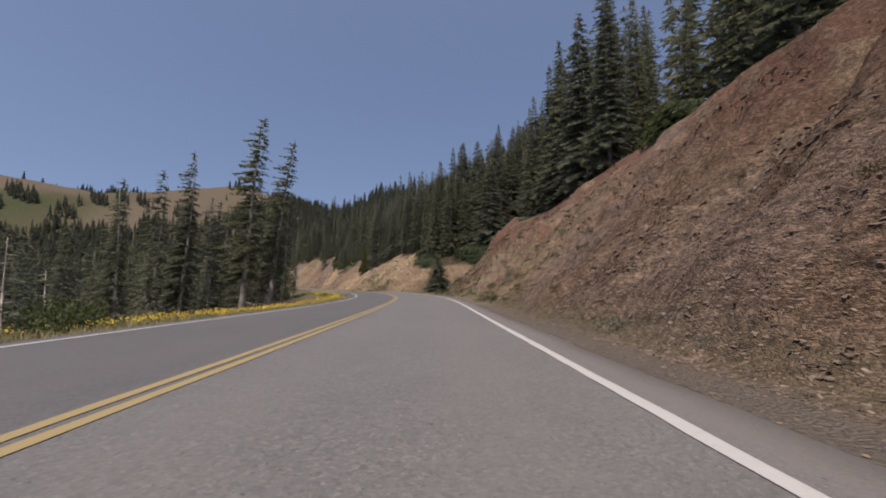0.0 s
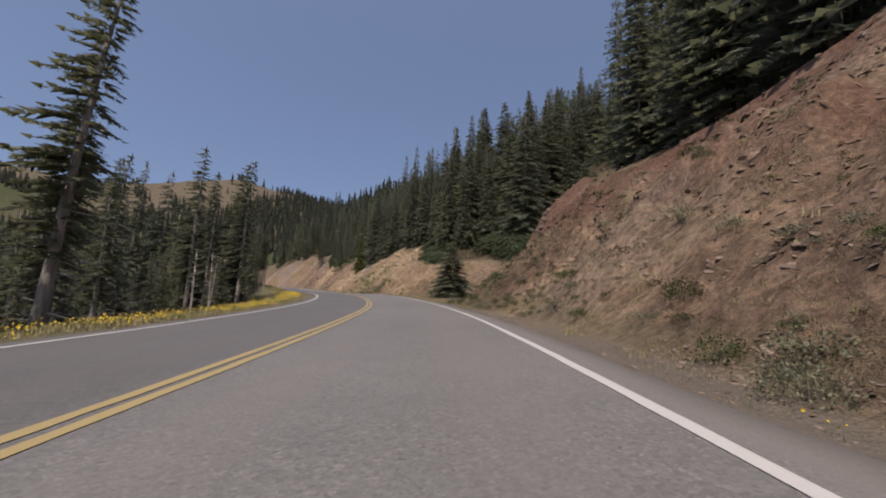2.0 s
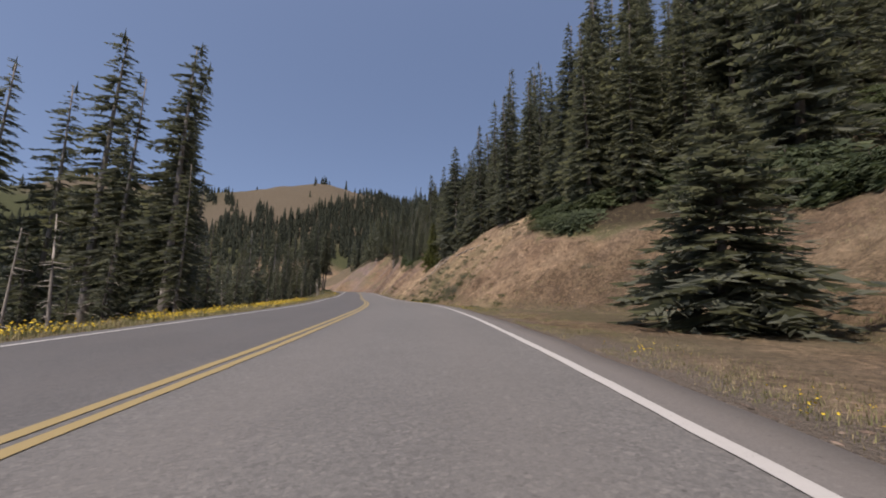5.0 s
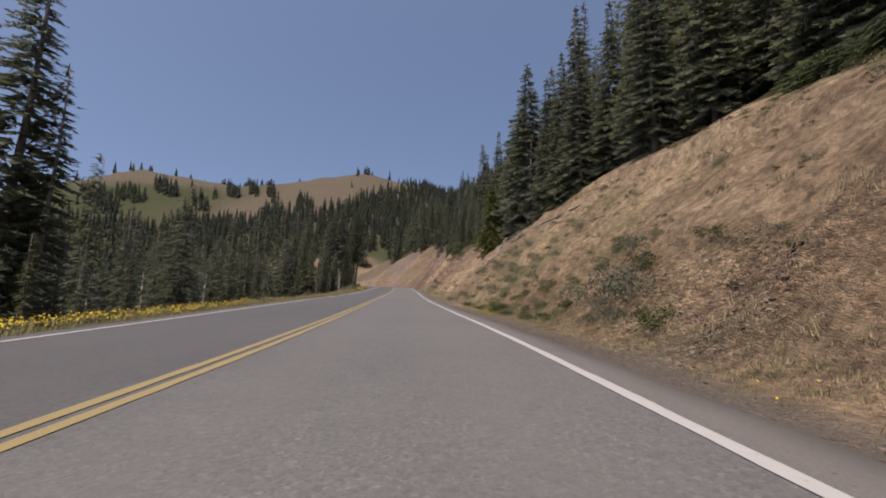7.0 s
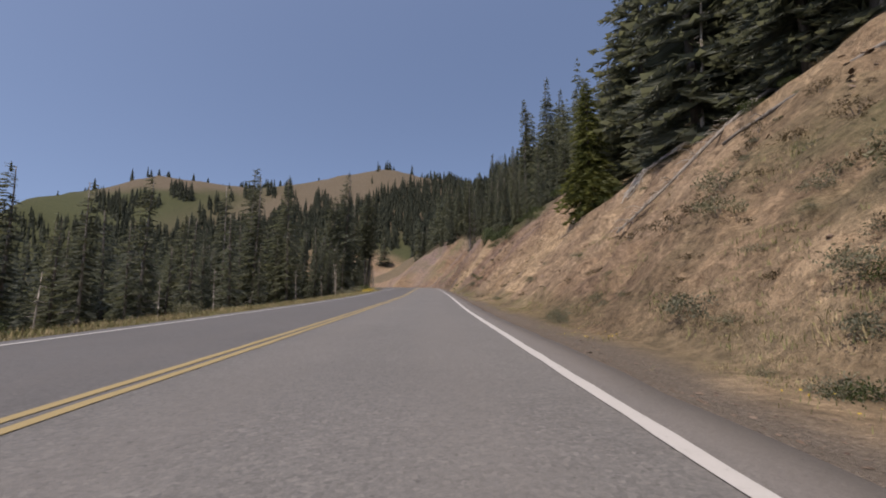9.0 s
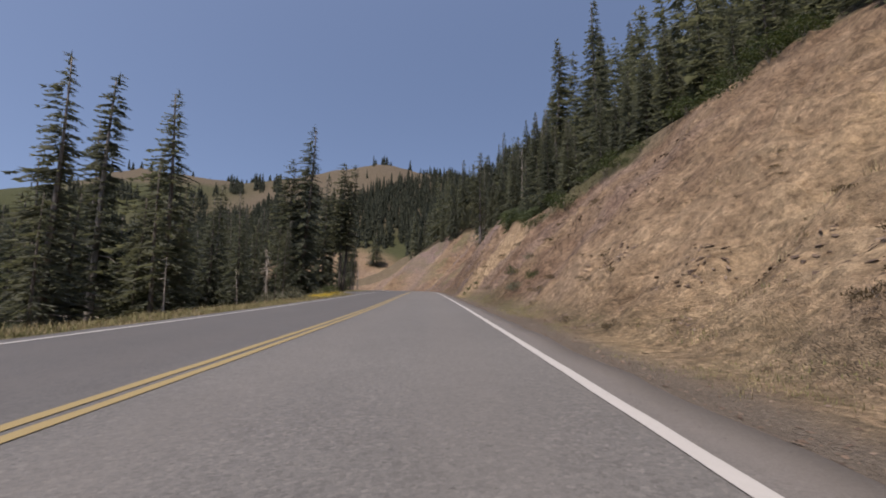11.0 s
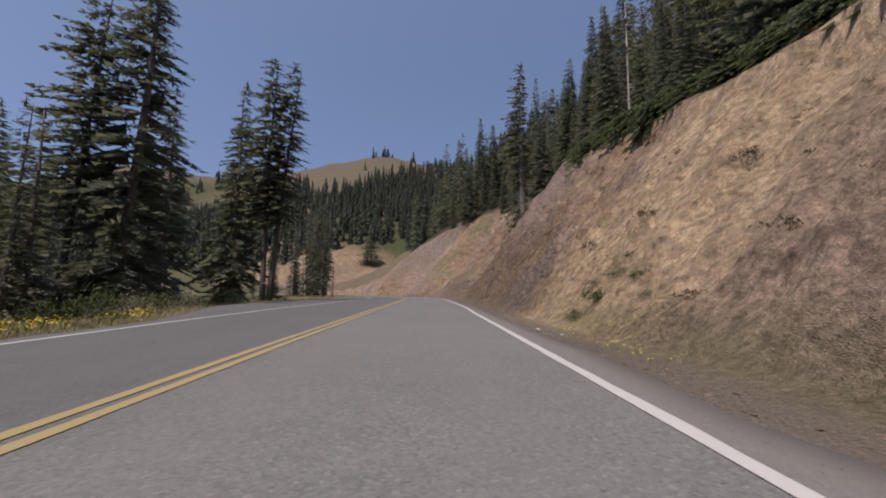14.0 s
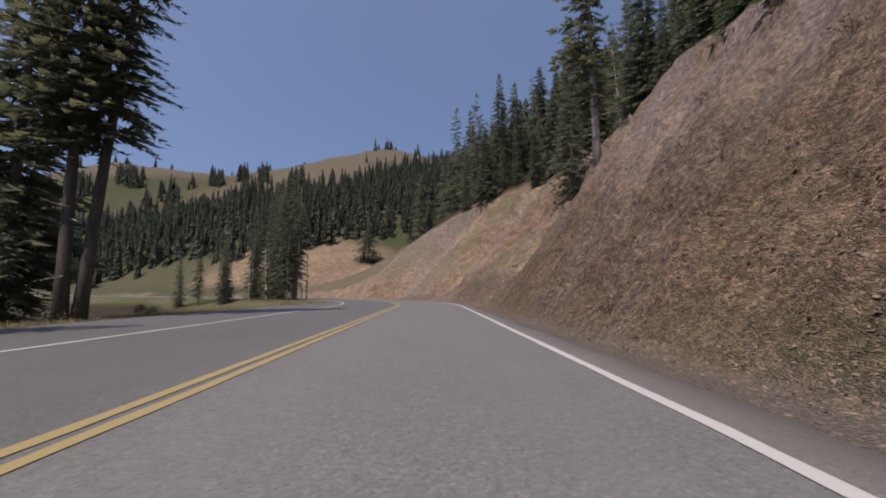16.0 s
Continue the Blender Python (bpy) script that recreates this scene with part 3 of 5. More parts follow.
def spine(s):
    """The line along which the ground sheet is laid: the road's own as far as the bend, then almost straight on."""
    s = np.asarray(s, float)
    q = np.minimum(s, 192)
    i = np.interp(192, LINE_S, np.arange(len(LINE_S)))
    d, n = LINE_D[int(i)], LINE_N[int(i)]
    extra = np.maximum(s - 192, 0)[:, None]
    return np.stack([on_line(q, LINE[:, 0]), on_line(q, LINE[:, 1])], 1) + extra * d, np.stack([on_line(q, LINE_N[:, 0]), on_line(q, LINE_N[:, 1])], 1)


def chip_cover(x, y):
    """How closely the bare slope is covered by loose chips."""
    s, l = station(x, y)
    up = l - toe_at(s)
    much = np.interp(s, [0, 14, 22, 36, 44, 54, 60, 76, 84, 96, 108, 122, 140, 158, 170, 176, 200, 210], [0.9, 0.8, 0.0, 0.1, 0.45, 0.5, 0.5, 0.4, 0.4, 0.3, 0.2, 0.1, 0.12, 0.2, 0.3, 1.0, 0.9, 0.2])
    much = much - np.interp(s, [0, 40, 80, 150, 170, 200], [0.02, 0.05, 0.09, 0.04, 0.28, 0.32]) * np.maximum(up - 1.5, 0)
    return np.clip(smooth(-0.3, 0.3, much - 0.25 + 0.7 * fractal(s / 5.0, l / 3.0, 131)), 0, 1)


def rust_cover(x, y):
    """Patches of reddish decayed rock on the face."""
    s, l = station(x, y)
    span = np.maximum(rim_height(s) / np.tan(np.radians(cut_angle(s))), 1)
    high = smooth(0.35, 0.65, (l - toe_at(s)) / span)
    much = np.interp(s, [4, 12, 52, 57, 132, 142, 156, 162, 170, 180, 196, 210], [0.0, 0.35, 0.5, -0.6, -0.6, -0.25, -0.25, -0.5, -0.5, -0.4, -0.4, -0.6])
    return 0.85 * smooth(0.0, 0.4, much + 0.7 * fractal(s / 3.5, l / 2.2, 141) + 0.7 * fractal(s / 0.9, l / 0.7, 143, 3) - 0.1) * np.where(s < 100, high, 0.4 + 0.6 * high)


def ground_sheet():
    ss = np.concatenate([-np.geomspace(400, 31, 14), stretch((-30, 0, 2.0), (0, 206, 0.3), (206, 240, 0.42), (240, 262, 0.9), (262, 300, 2.0)), np.geomspace(303, 1500, 70)])
    ll = np.concatenate([-np.geomspace(1400, 32, 62), stretch((-31, -14, 1.4), (-14, -4.4, 0.5), (-4.4, 1.6, 1.5), (1.6, 4.6, 0.17), (4.6, 13, 0.19), (13, 17, 0.4), (17, 34, 0.8), (34, 60, 2.0)), np.geomspace(63, 1000, 40)])
    p, n = spine(ss)
    near = np.clip(ll, -25, 25)
    rest = ll - near
    m = np.array([math.cos(radians(15)), math.sin(radians(15))])
    xy = p[:, None, :] + near[None, :, None] * n[:, None, :] + rest[None, :, None] * m
    x, y = xy[..., 0].ravel(), xy[..., 1].ravel()
    z, cut, gravel, duff, golden, tan, slate, alpine = land(x, y)
    me = mesh_of("ground", np.stack([x, y, z], 1), grid_faces(len(ss), len(ll))[:, ::-1], GROUND, True)
    for name, v in (("cut", cut), ("gravel", gravel), ("duff", duff), ("golden", golden), ("tan", tan), ("slate", slate), ("alpine", alpine), ("chips", chip_cover(x, y)), ("rust", rust_cover(x, y))):
        float_layer(me, name, v)
    return tagged(new("ground", me), "bare brown cut bank, forest floor and dry grassy hills", "ground", kind="structure")


ground_sheet()


# ---- road ----
def road_surface():
    s = np.arange(-80, 330, 0.5)
    u = np.linspace(0, 1, 25)
    a, b = pave_left(s), pave_right(s)
    wob = 0.05 * value_noise(s / 1.1, s * 0, 5) + 0.03 * value_noise(s * 2.3, s * 0, 6)
    l = a[:, None] + wob[:, None] + (b - a)[:, None] * u
    top = road_point(s[:, None], l)
    low = top.copy()
    low[..., 2] -= 0.22
    ring = np.concatenate([low[:, :1], top, low[:, -1:]], 1)
    me = mesh_of("road", ring.reshape(-1, 3), grid_faces(len(s), ring.shape[1])[:, ::-1], ASPHALT)
    full = np.concatenate([l[:, :1], l, l[:, -1:]], 1)
    w = white_edge(s)[:, None]
    lanes = [w - 0.95, w - 2.65, w - 4.45, w - 6.15]
    track = sum(np.exp(-((full - c) / 0.32) ** 2) for c in lanes)
    float_layer(me, "track", np.clip(track, 0, 1).ravel())
    float_layer(me, "dusty", smooth(0.0, 0.22, full - w).ravel())
    float_layer(me, "left_lane", smooth(-0.35, 0.35, centre(s)[:, None] - full).ravel())
    return tagged(new("road", me), "two-lane grey asphalt mountain road with a paved pullout", "road", kind="structure")


def road_line_strip(name, offset, width, mat, label):
    s = np.arange(-80, 330, 0.4)
    seed = int(abs(offset(100.0)) * 100)
    a = offset(s) - width / 2 + 0.008 * value_noise(s * 3, s * 0, seed)
    b = offset(s) + width / 2 + 0.008 * value_noise(s * 3, s * 0, seed + 1)
    pts = np.stack([road_point(s, a), road_point(s, b)], 1)
    pts[..., 2] += 0.006
    me = mesh_of(name, pts.reshape(-1, 3), grid_faces(len(s), 2)[:, ::-1], mat)
    return tagged(new(name, me), label, "road marking", kind="structure")


road_surface()
road_line_strip("edge_line", white_edge, 0.11, WHITE, "worn white painted edge line on the asphalt")
road_line_strip("edge_line", white_left, 0.115, WHITE, "worn white painted edge line on the asphalt")
road_line_strip("centre_line", lambda s: centre(s) + 0.092, 0.105, YELLOW, "solid yellow painted centre line on the asphalt")
road_line_strip("centre_line", lambda s: centre(s) - 0.092, 0.105, YELLOW, "solid yellow painted centre line on the asphalt")

# ---- trees ----
def conifer(seed, tall, wide, bare=0.12, gap=0.36, arms=7, twigs=5, droop=0.35, ragged=0.25, top_power=0.85, fan=1.0, slim=0.26, lead=0.7, close=0.75, web=0.05, flag=0.0):
    """Quads of a conifer's crown as (n, 4, 3), made branch by branch, each a spray of twigs."""
    r = np.random.default_rng(seed)
    out = []
    z, base = bare * tall, bare * tall
    while z < tall - 0.15:
        u = (z - base) / (tall - base)
        reach = wide * min(1.0, 0.5 + 2.2 * u + 0.2) * (1 - u) ** top_power + 0.10
        reach *= r.uniform(0.75, 1.12)
        n = max(3, int(round(arms * (1.0 if u < 0.8 else 0.75))))
        a0 = r.uniform(0, 6.28)
        for k in range(n):
            if r.random() < ragged * 0.55:
                continue
            a = a0 + 6.283 * (k + r.uniform(-0.3, 0.3)) / n
            length = reach * r.uniform(1 - ragged, 1.12) * (1 + flag * math.cos(a))
            zz = z + r.uniform(-0.5, 0.5) * gap
            d = np.array([math.cos(a), math.sin(a), 0.0])
            side = np.array([-d[1], d[0], 0.0])
            rise = 0.35 * u - 0.12
            m = max(2, int(round(twigs * (0.45 + 0.65 * min(1.0, length / wide)))))
            t = np.linspace(0.22, 1.0, m) + r.uniform(-0.04, 0.04, m)
            root = d * (length * t)[:, None]
            root[:, 2] = zz + length * (rise * t - droop * t * t + 0.5 * droop * np.maximum(t - 0.72, 0))
            for sgn in (-1, 1):
                tl = (length * 0.42 * (1.05 - 0.72 * t) + 0.07) * r.uniform(0.7, 1.25, m) * fan
                way = d * 0.75 + side * sgn * r.uniform(0.55, 0.95, m)[:, None]
                way[:, 2] = r.uniform(-0.42, -0.02, m)
                tip = root + way * tl[:, None]
                w = d * (tl * slim)[:, None] + np.array([0, 0, 1.0]) * (tl * r.uniform(-0.3, 0.3, m))[:, None]
                out.append(np.stack([root - w * 0.55, root + w * 0.55, tip + w * 0.22, tip - w * 0.22], 1))
            # the leading spray at the tip and needles hanging under the arm
            end = root[-1]
            w = side * length * 0.07 + np.array([0, 0, 0.03 * length])
            tip = end + d * (0.16 * length + 0.06) + np.array([0, 0, 0.02])
            out.append(np.stack([end - w, end + w, tip + w * 0.15, tip - w * 0.15])[None])
            q0, q1 = d * length * 0.12 + np.array([0, 0, zz]), root[m // 2]
            hang = np.array([0, 0, -web * length - 0.03])
            out.append(np.stack([q0, q1, q1 + hang * 0.6, q0 + hang])[None])
        z += gap * r.uniform(0.8, 1.2) * (1.0 if u < 0.7 else close)
    # the leader
    for a in (0.0, 2.1, 4.2):
        w = np.array([math.cos(a), math.sin(a), 0]) * 0.06
        out.append(np.array([[0, 0, tall - lead] - w, [0, 0, tall - lead] + w, [0, 0, tall] + w * 0.15, [0, 0, tall] - w * 0.15])[None])
    return np.concatenate(out)


def pointed(quads):
    """Sprays drawn as slim triangles: the outer edge of each drawn together to a point."""
    root, tip = quads[:, :2], quads[:, 2:].mean(1, keepdims=True)
    mid = root.mean(1, keepdims=True)
    return np.concatenate([mid + (root - mid) * 1.35, tip + (tip - mid) * 0.06], 1)


def tris_mesh(name, tris, mat):
    return mesh_of(name, tris.reshape(-1, 3), np.arange(len(tris) * 3).reshape(-1, 3), mat)


def quads_mesh(name, quads, mat):
    return mesh_of(name, quads.reshape(-1, 3), np.arange(len(quads) * 4).reshape(-1, 4), mat)


def tube(bm, points, radii, sides=7, cap=True):
    """A tapered tube through points."""
    rings = []
    for i, (p, rad) in enumerate(zip(points, radii)):
        a, b = points[max(i - 1, 0)], points[min(i + 1, len(points) - 1)]
        q = (Vector(b) - Vector(a)).to_track_quat("Z", "Y")
        rings.append([bm.verts.new(Vector(p) + q @ Vector((rad * math.cos(6.2832 * k / sides), rad * math.sin(6.2832 * k / sides), 0))) for k in range(sides)])
    for a, b in zip(rings[:-1], rings[1:]):
        for k in range(sides):
            bm.faces.new((a[k], a[(k + 1) % sides], b[(k + 1) % sides], b[k]))
    if cap:
        bm.faces.new(rings[-1])
        bm.faces.new(rings[0][::-1])


def trunk_bm(seed, tall, rad, bend=0.02):
    r = random.Random(seed)
    bm = bmesh.new()
    n = 9
    pts = [(bend * tall * math.sin(2.2 * k / n + seed) * k / n, bend * tall * math.cos(1.7 * k / n + seed) * k / n, tall * k / n - 0.9 * (k == 0)) for k in range(n + 1)]
    tube(bm, pts, [rad * (1.25 if k == 0 else 1) * (1 - 0.93 * k / n) + 0.012 for k in range(n + 1)], 8)
    for f in bm.faces:
        f.smooth = True
    return bm


def bare_arms(seed, tall, low, high, reach, count):
    """Bare dead limbs, each a mesh by itself."""
    r = random.Random(seed)
    out = []
    for k in range(count):
        bm = bmesh.new()
        z, a, n = r.uniform(low, high) * tall, r.uniform(0, 6.28), r.uniform(0.4, 1.0) * reach
        d = Vector((math.cos(a), math.sin(a), 0))
        p = [Vector((0, 0, z)), Vector((0, 0, z)) + d * n * 0.5 + Vector((0, 0, -0.05 * n)), Vector((0, 0, z)) + d * n + Vector((0, 0, r.uniform(-0.35, 0.05) * n))]
        tube(bm, p, [0.028, 0.018, 0.006], 4)
        if r.random() < 0.6:
            e = d.cross(Vector((0, 0, 1))) * r.choice((-1, 1))
            tube(bm, [p[1], p[1] + (d * 0.4 + e * 0.5) * n * 0.5 + Vector((0, 0, -0.08 * n))], [0.012, 0.004], 3)
        out.append(bm)
    return out


def tree(seed, tall, wide, leaves, label, category="tree", bare=0.12, dead=0, trunk=0.16, group="", name="fir_tree", bark=None, **shape):
    root = new(name)
    tagged(root, label, category, group)
    stem = part("trunk", trunk_bm(seed, tall * 0.97, trunk), bark or BARK, root)
    part_mesh("crown", tris_mesh("crown", pointed(conifer(seed, tall, wide, bare, **shape)), leaves), root)
    for bm in bare_arms(seed, tall, 0.05, max(bare * 1.6, 0.2), wide * 0.9, dead):
        part("dead_limb", bm, DEAD, stem, "bare grey dead limb")
    return root


def put(kind, x, y, tall, lean=0.0, lean_to=0.0, sink=0.15, wide=1.0, turn=None):
    """A copy of a tree at x, y, scaled to the height tall, leaning lean degrees to the bearing lean_to."""
    proto, own = kind
    k = tall / own
    a = radians(lean_to)
    tip = Matrix.Rotation(radians(lean), 4, Vector((-math.cos(a), math.sin(a), 0)))
    m = Matrix.Translation((x, y, height(x, y) - sink)) @ tip @ Matrix.Rotation(RNG.uniform(0, 6.28) if turn is None else turn, 4, "Z") @ Matrix.Diagonal((k * wide, k * wide, k, 1))
    return copy_thing(proto, m)


RNG = random.Random(7)
NEAR_SPIRE = [(tree(k, 14.0, 1.9, FIR, "tall dark green spire-shaped fir on the bank's lip", bare=0.05, arms=9, twigs=13, gap=0.38, droop=0.42, ragged=0.22, slim=0.14, group="firs above the cut bank"), 14.0) for k in (4, 5)]
NEAR_BROAD = [(tree(k, 12.0, 2.4, FIR, "broad dark green fir with layered drooping boughs", bare=0.04, arms=9, twigs=15, gap=0.38, droop=0.38, ragged=0.25, top_power=0.75, slim=0.13, group="firs above the cut bank"), 12.0) for k in (13, 14)]
SPIRE = [(tree(k, 14.0, 1.85, FIR, "tall dark green spire-shaped fir on the hillside", bare=0.05, arms=8, twigs=5, gap=0.40, droop=0.42, ragged=0.22, group="firs above the cut bank"), 14.0) for k in (1, 2, 3)]
BROAD = [(tree(k, 12.0, 2.5, FIR, "broad dark green fir with layered drooping boughs", bare=0.03, arms=8, twigs=5, gap=0.42, droop=0.38, ragged=0.3, top_power=0.75, group="firs above the cut bank"), 12.0) for k in (11, 12)]
SLIM = [(tree(k, 13.0, 1.6, PINE, "slender dark fir with bare grey lower trunk", bare=0.14, arms=8, twigs=8, gap=0.38, droop=0.34, ragged=0.4, slim=0.2, top_power=0.65, flag=0.3, dead=12, trunk=0.14, bark=GREY_BARK, group="conifers beside the road", name="hemlock_tree"), 13.0) for k in (21, 22, 23)]
FLAG = [(tree(k, 13.0, 1.55, PINE, "tall wind-swept conifer with ragged crown and grey trunk", bare=0.2, arms=9, twigs=14, gap=0.34, droop=0.24, ragged=0.5, top_power=0.6, slim=0.2, fan=0.8, flag=0.45, dead=16, trunk=0.19, bark=GREY_BARK, group="conifers beside the road", name="hemlock_tree"), 13.0) for k in (31, 32)]
DENSE = [(tree(k, 18.0, 3.5, FIR, "tall dense dark green fir beside the road", bare=0.05, arms=9, twigs=17, gap=0.46, droop=0.34, ragged=0.3, top_power=0.8, slim=0.19, fan=0.72, flag=0.2, dead=6, trunk=0.26, group="firs beside the road"), 18.0) for k in (41, 42)]
TALL = [(tree(k, 18.0, 2.25, PINE, "tall conifer with long bare trunk and dense dark crown", bare=0.34, arms=11, twigs=18, gap=0.42, droop=0.22, ragged=0.45, top_power=0.5, slim=0.22, fan=0.62, flag=0.2, dead=9, trunk=0.2, bark=SHADED_BARK, group="conifers beside the road", name="hemlock_tree"), 18.0) for k in (45, 46)]
WOODS = [(tree(k, 12.0, 1.7, FIR, "dark green fir in the wood below the road", bare=0.06, arms=7, twigs=4, gap=0.5, droop=0.42, ragged=0.3, fan=1.25, slim=0.3, group="firs below the road"), 12.0) for k in (48, 49, 50)]
LITTLE = (tree(51, 5.0, 1.6, FIR, "small bushy dark green fir at the road's edge", bare=0.01, arms=11, twigs=9, gap=0.21, droop=0.25, ragged=0.2, top_power=0.9, trunk=0.08), 5.0)
YELLOWISH = (tree(61, 12.0, 2.6, CEDAR, "yellow-green conifer with drooping boughs on the bank", name="cedar_tree", bare=0.02, arms=11, twigs=14, gap=0.32, droop=0.6, ragged=0.3, top_power=0.7, slim=0.18, trunk=0.2), 12.0)
PROTOS = [p for p, _ in NEAR_SPIRE + NEAR_BROAD + SPIRE + BROAD + SLIM + FLAG + DENSE + TALL + WOODS + [LITTLE, YELLOWISH]]

# single trees left of the road: x, y, height, kind, lean, bearing of the lean
for x, y, tall, kind, lean, to in [
    (-19.2, 30.7, 8.6, SLIM[0], 1, 60), (-15.8, 28.2, 9.2, SLIM[1], 2, 60), (-16.3, 28.9, 7.4, SLIM[2], 0, 0), (-12.6, 31.0, 12.6, FLAG[0], 4, 60),
    (-12.2, 36.0, 12.6, FLAG[1], 6, 60), (-13.6, 36.6, 9.4, SLIM[1], 3, 60), (-12.4, 17.4, 4.6, SLIM[2], 0, 0), (-14.6, 20.5, 5.6, SLIM[0], 1, 40), (-19.5, 46.0, 7.5, FLAG[0], 3, 60), (-21.5, 49.0, 8.4, SLIM[1], 2, 60),
    (-33.3, 79.0, 18.6, FLAG[1], 2, 60), (-31.1, 78.5, 15.0, SLIM[0], 2, 60), (-34.5, 81.0, 13.0, DENSE[0], 1, 60), (-37.8, 79.5, 15.4, SLIM[2], 4, 60), (-39.4, 76.5, 15.8, SLIM[1], 5, 60), (-26.4, 78.4, 16.6, FLAG[0], 3, 60), (-27.6, 79.6, 12.5, DENSE[1], 3, 60),
    (-30.8, 62.1, 12.4, FLAG[1], 4, 60), (-38.4, 91.8, 18.2, DENSE[0], 4, 60), (-37.6, 92.6, 12.0, SLIM[1], 3, 60), (-28.8, 81.8, 17.4, FLAG[1], 7, 60), (-43.0, 92.5, 9.5, FLAG[0], 3, 60), (-24.6, 76.5, 8.0, SLIM[2], 2, 60), (-60.1, 110.0, 13.6, SLIM[0], 3, 60), (-47.0, 104.0, 6.5, SLIM[1], 1, 0),
    (-56.5, 136.8, 13.4, FLAG[0], 2, 60), (-50.6, 131.0, 10.8, SLIM[1], 2, 60), (-53.5, 138.5, 12.6, DENSE[1], 1, 60), (-66.0, 142.0, 13.6, SLIM[2], 2, 60), (-60.4, 160.8, 18.8, DENSE[0], 3, 60), (-61.9, 159.2, 14.6, TALL[1], 3, 60), (-63.6, 171.95, 17.8, TALL[0], 0.5, 60), (-62.5, 172.9, 17.6, TALL[1], 4, 60), (-66.0, 171.8, 16.4, NEAR_SPIRE[0], 2, 60),
    (-68.8, 168.3, 14.8, DENSE[0], 2, 60), (-77.5, 158.0, 15.0, SPIRE[0], 2, 60), (-52.2, 147.4, 5.6, FLAG[1], 2, 60), (-60.6, 148.2, 8.4, DENSE[1], 2, 60), (-64.0, 155.0, 8.8, DENSE[0], 2, 60), (-57.4, 150.2, 7.6, SPIRE[2], 1, 60), (-66.4, 158.0, 9.4, DENSE[1], 1, 60), (-56.6, 151.4, 5.9, SLIM[0], 1, 60), (-58.8, 155.4, 7.2, SPIRE[1], 1, 60), (-54.9, 148.0, 6.2, SPIRE[2], 0, 0),
    (-69.9, 157.6, 12.1, FLAG[0], 2, 60), (-58.2, 143.9, 7.8, FLAG[1], 3, 60), (-71.8, 160.4, 10.6, DENSE[1], 1, 60), (-65.4, 152.0, 7.6, SPIRE[0], 1, 60),
    (-82.0, 204.4, 15.5, FLAG[0], 2, 60), (-80.6, 202.6, 12.5, SLIM[1], 1, 60), (-84.0, 205.0, 10.0, SLIM[2], 1, 60), (-83.0, 201.5, 12.8, SPIRE[1], 1, 60), (-86.5, 202.4, 10.5, SPIRE[2], 1, 60), (-79.6, 199.8, 9.0, SLIM[0], 0, 60), (-89.0, 201.0, 8.0, SPIRE[0], 0, 0), (-91.5, 199.5, 6.0, SLIM[1], 0, 0), (-84.8, 203.6, 12.0, SPIRE[0], 0, 0), (-81.6, 200.8, 11.5, SPIRE[2], 0, 0), (-87.4, 203.8, 9.5, SPIRE[1], 0, 0), (-88.2, 199.6, 7.4, SPIRE[2], 0, 0), (-90.4, 202.0, 7.0, SPIRE[0], 0, 0), (-93.4, 198.6, 5.6, SPIRE[1], 0, 0), (-83.6, 203.4, 13.6, SPIRE[2], 0, 0),
]:
    # the list gives the tip: its place, and its height over the road
    a, q = radians(to), math.sin(radians(lean)) * tall
    bx, by = x - q * math.sin(a), y - q * math.cos(a)
    put(kind, bx, by, tall + float(on_line(station([x], [y])[0][0], LINE[:, 2])) - height(bx, by) + 0.15, lean, to, turn=3.14 + RNG.uniform(-0.5, 0.5))

# the young fir at the toe of the bank, and the yellow-green one on the face
put(LITTLE, *road_point(63.6, 6.7)[:2], 5.5, wide=1.4)


def tip_at(kind, x, y, z, lean=0.0, wide=1.0):
    """A tree whose tip reaches the height z over the place x, y."""
    return put(kind, x, y, z - height(x, y) + 0.15, lean, 270, wide=wide)


# tall firs that stand out against the sky above the bank: the place and height of each tip
for x, y, z, kind in [
    (9.5, 49.7, 21.8, 0), (13.5, 52.0, 31.0, 0), (17.9, 50.0, 29.6, 1), (21.0, 46.0, 31.5, 0), (-0.6, 90.0, 27.1, 0), (-2.4, 94.4, 26.6, 0), (4.2, 97.2, 33.7, 0), (2.0, 101.6, 33.9, 0),
    (13.0, 107.2, 41.6, 0), (18.9, 114.5, 45.8, 0), (20.3, 111.3, 44.4, 1), (25.2, 114.7, 51.0, 0), (27.9, 113.2, 47.1, 1), (-8.4, 109.6, 30.6, 0), (-5.6, 114.7, 32.2, 0), (-12.3, 126.5, 34.1, 0),
    (-18.8, 126.3, 23.6, 1), (-30.7, 173.4, 37.5, 0), (-35.9, 179.8, 36.8, 2), (-26.3, 192.2, 45.0, 0), (-30.5, 190.9, 42.9, 0), (-18.1, 175.1, 42.8, 0), (-49.0, 188.6, 25.2, 2), (-42.7, 193.8, 31.5, 0),
    (-41.5, 195.9, 33.6, 0), (-39.7, 202.6, 39.3, 1), (-54.2, 226.2, 42.0, 0), (-48.7, 227.8, 40.1, 0), (-64.8, 227.0, 36.3, 0), (-63.0, 229.3, 35.8, 0), (-59.5, 230.8, 38.1, 1), (-75.3, 244.0, 39.2, 0), (-74.0, 245.6, 37.7, 0),
    (-55.0, 216.6, 29.9, 1), (-51.6, 199.5, 25.8, 0), (-71.9, 291.9, 62.0, 0), (-80.0, 331.4, 72.0, 0),
]:
    tip_at((RNG.choice(NEAR_SPIRE + SPIRE[:1]), RNG.choice(NEAR_BROAD), RNG.choice(FLAG))[kind], x, y, z)
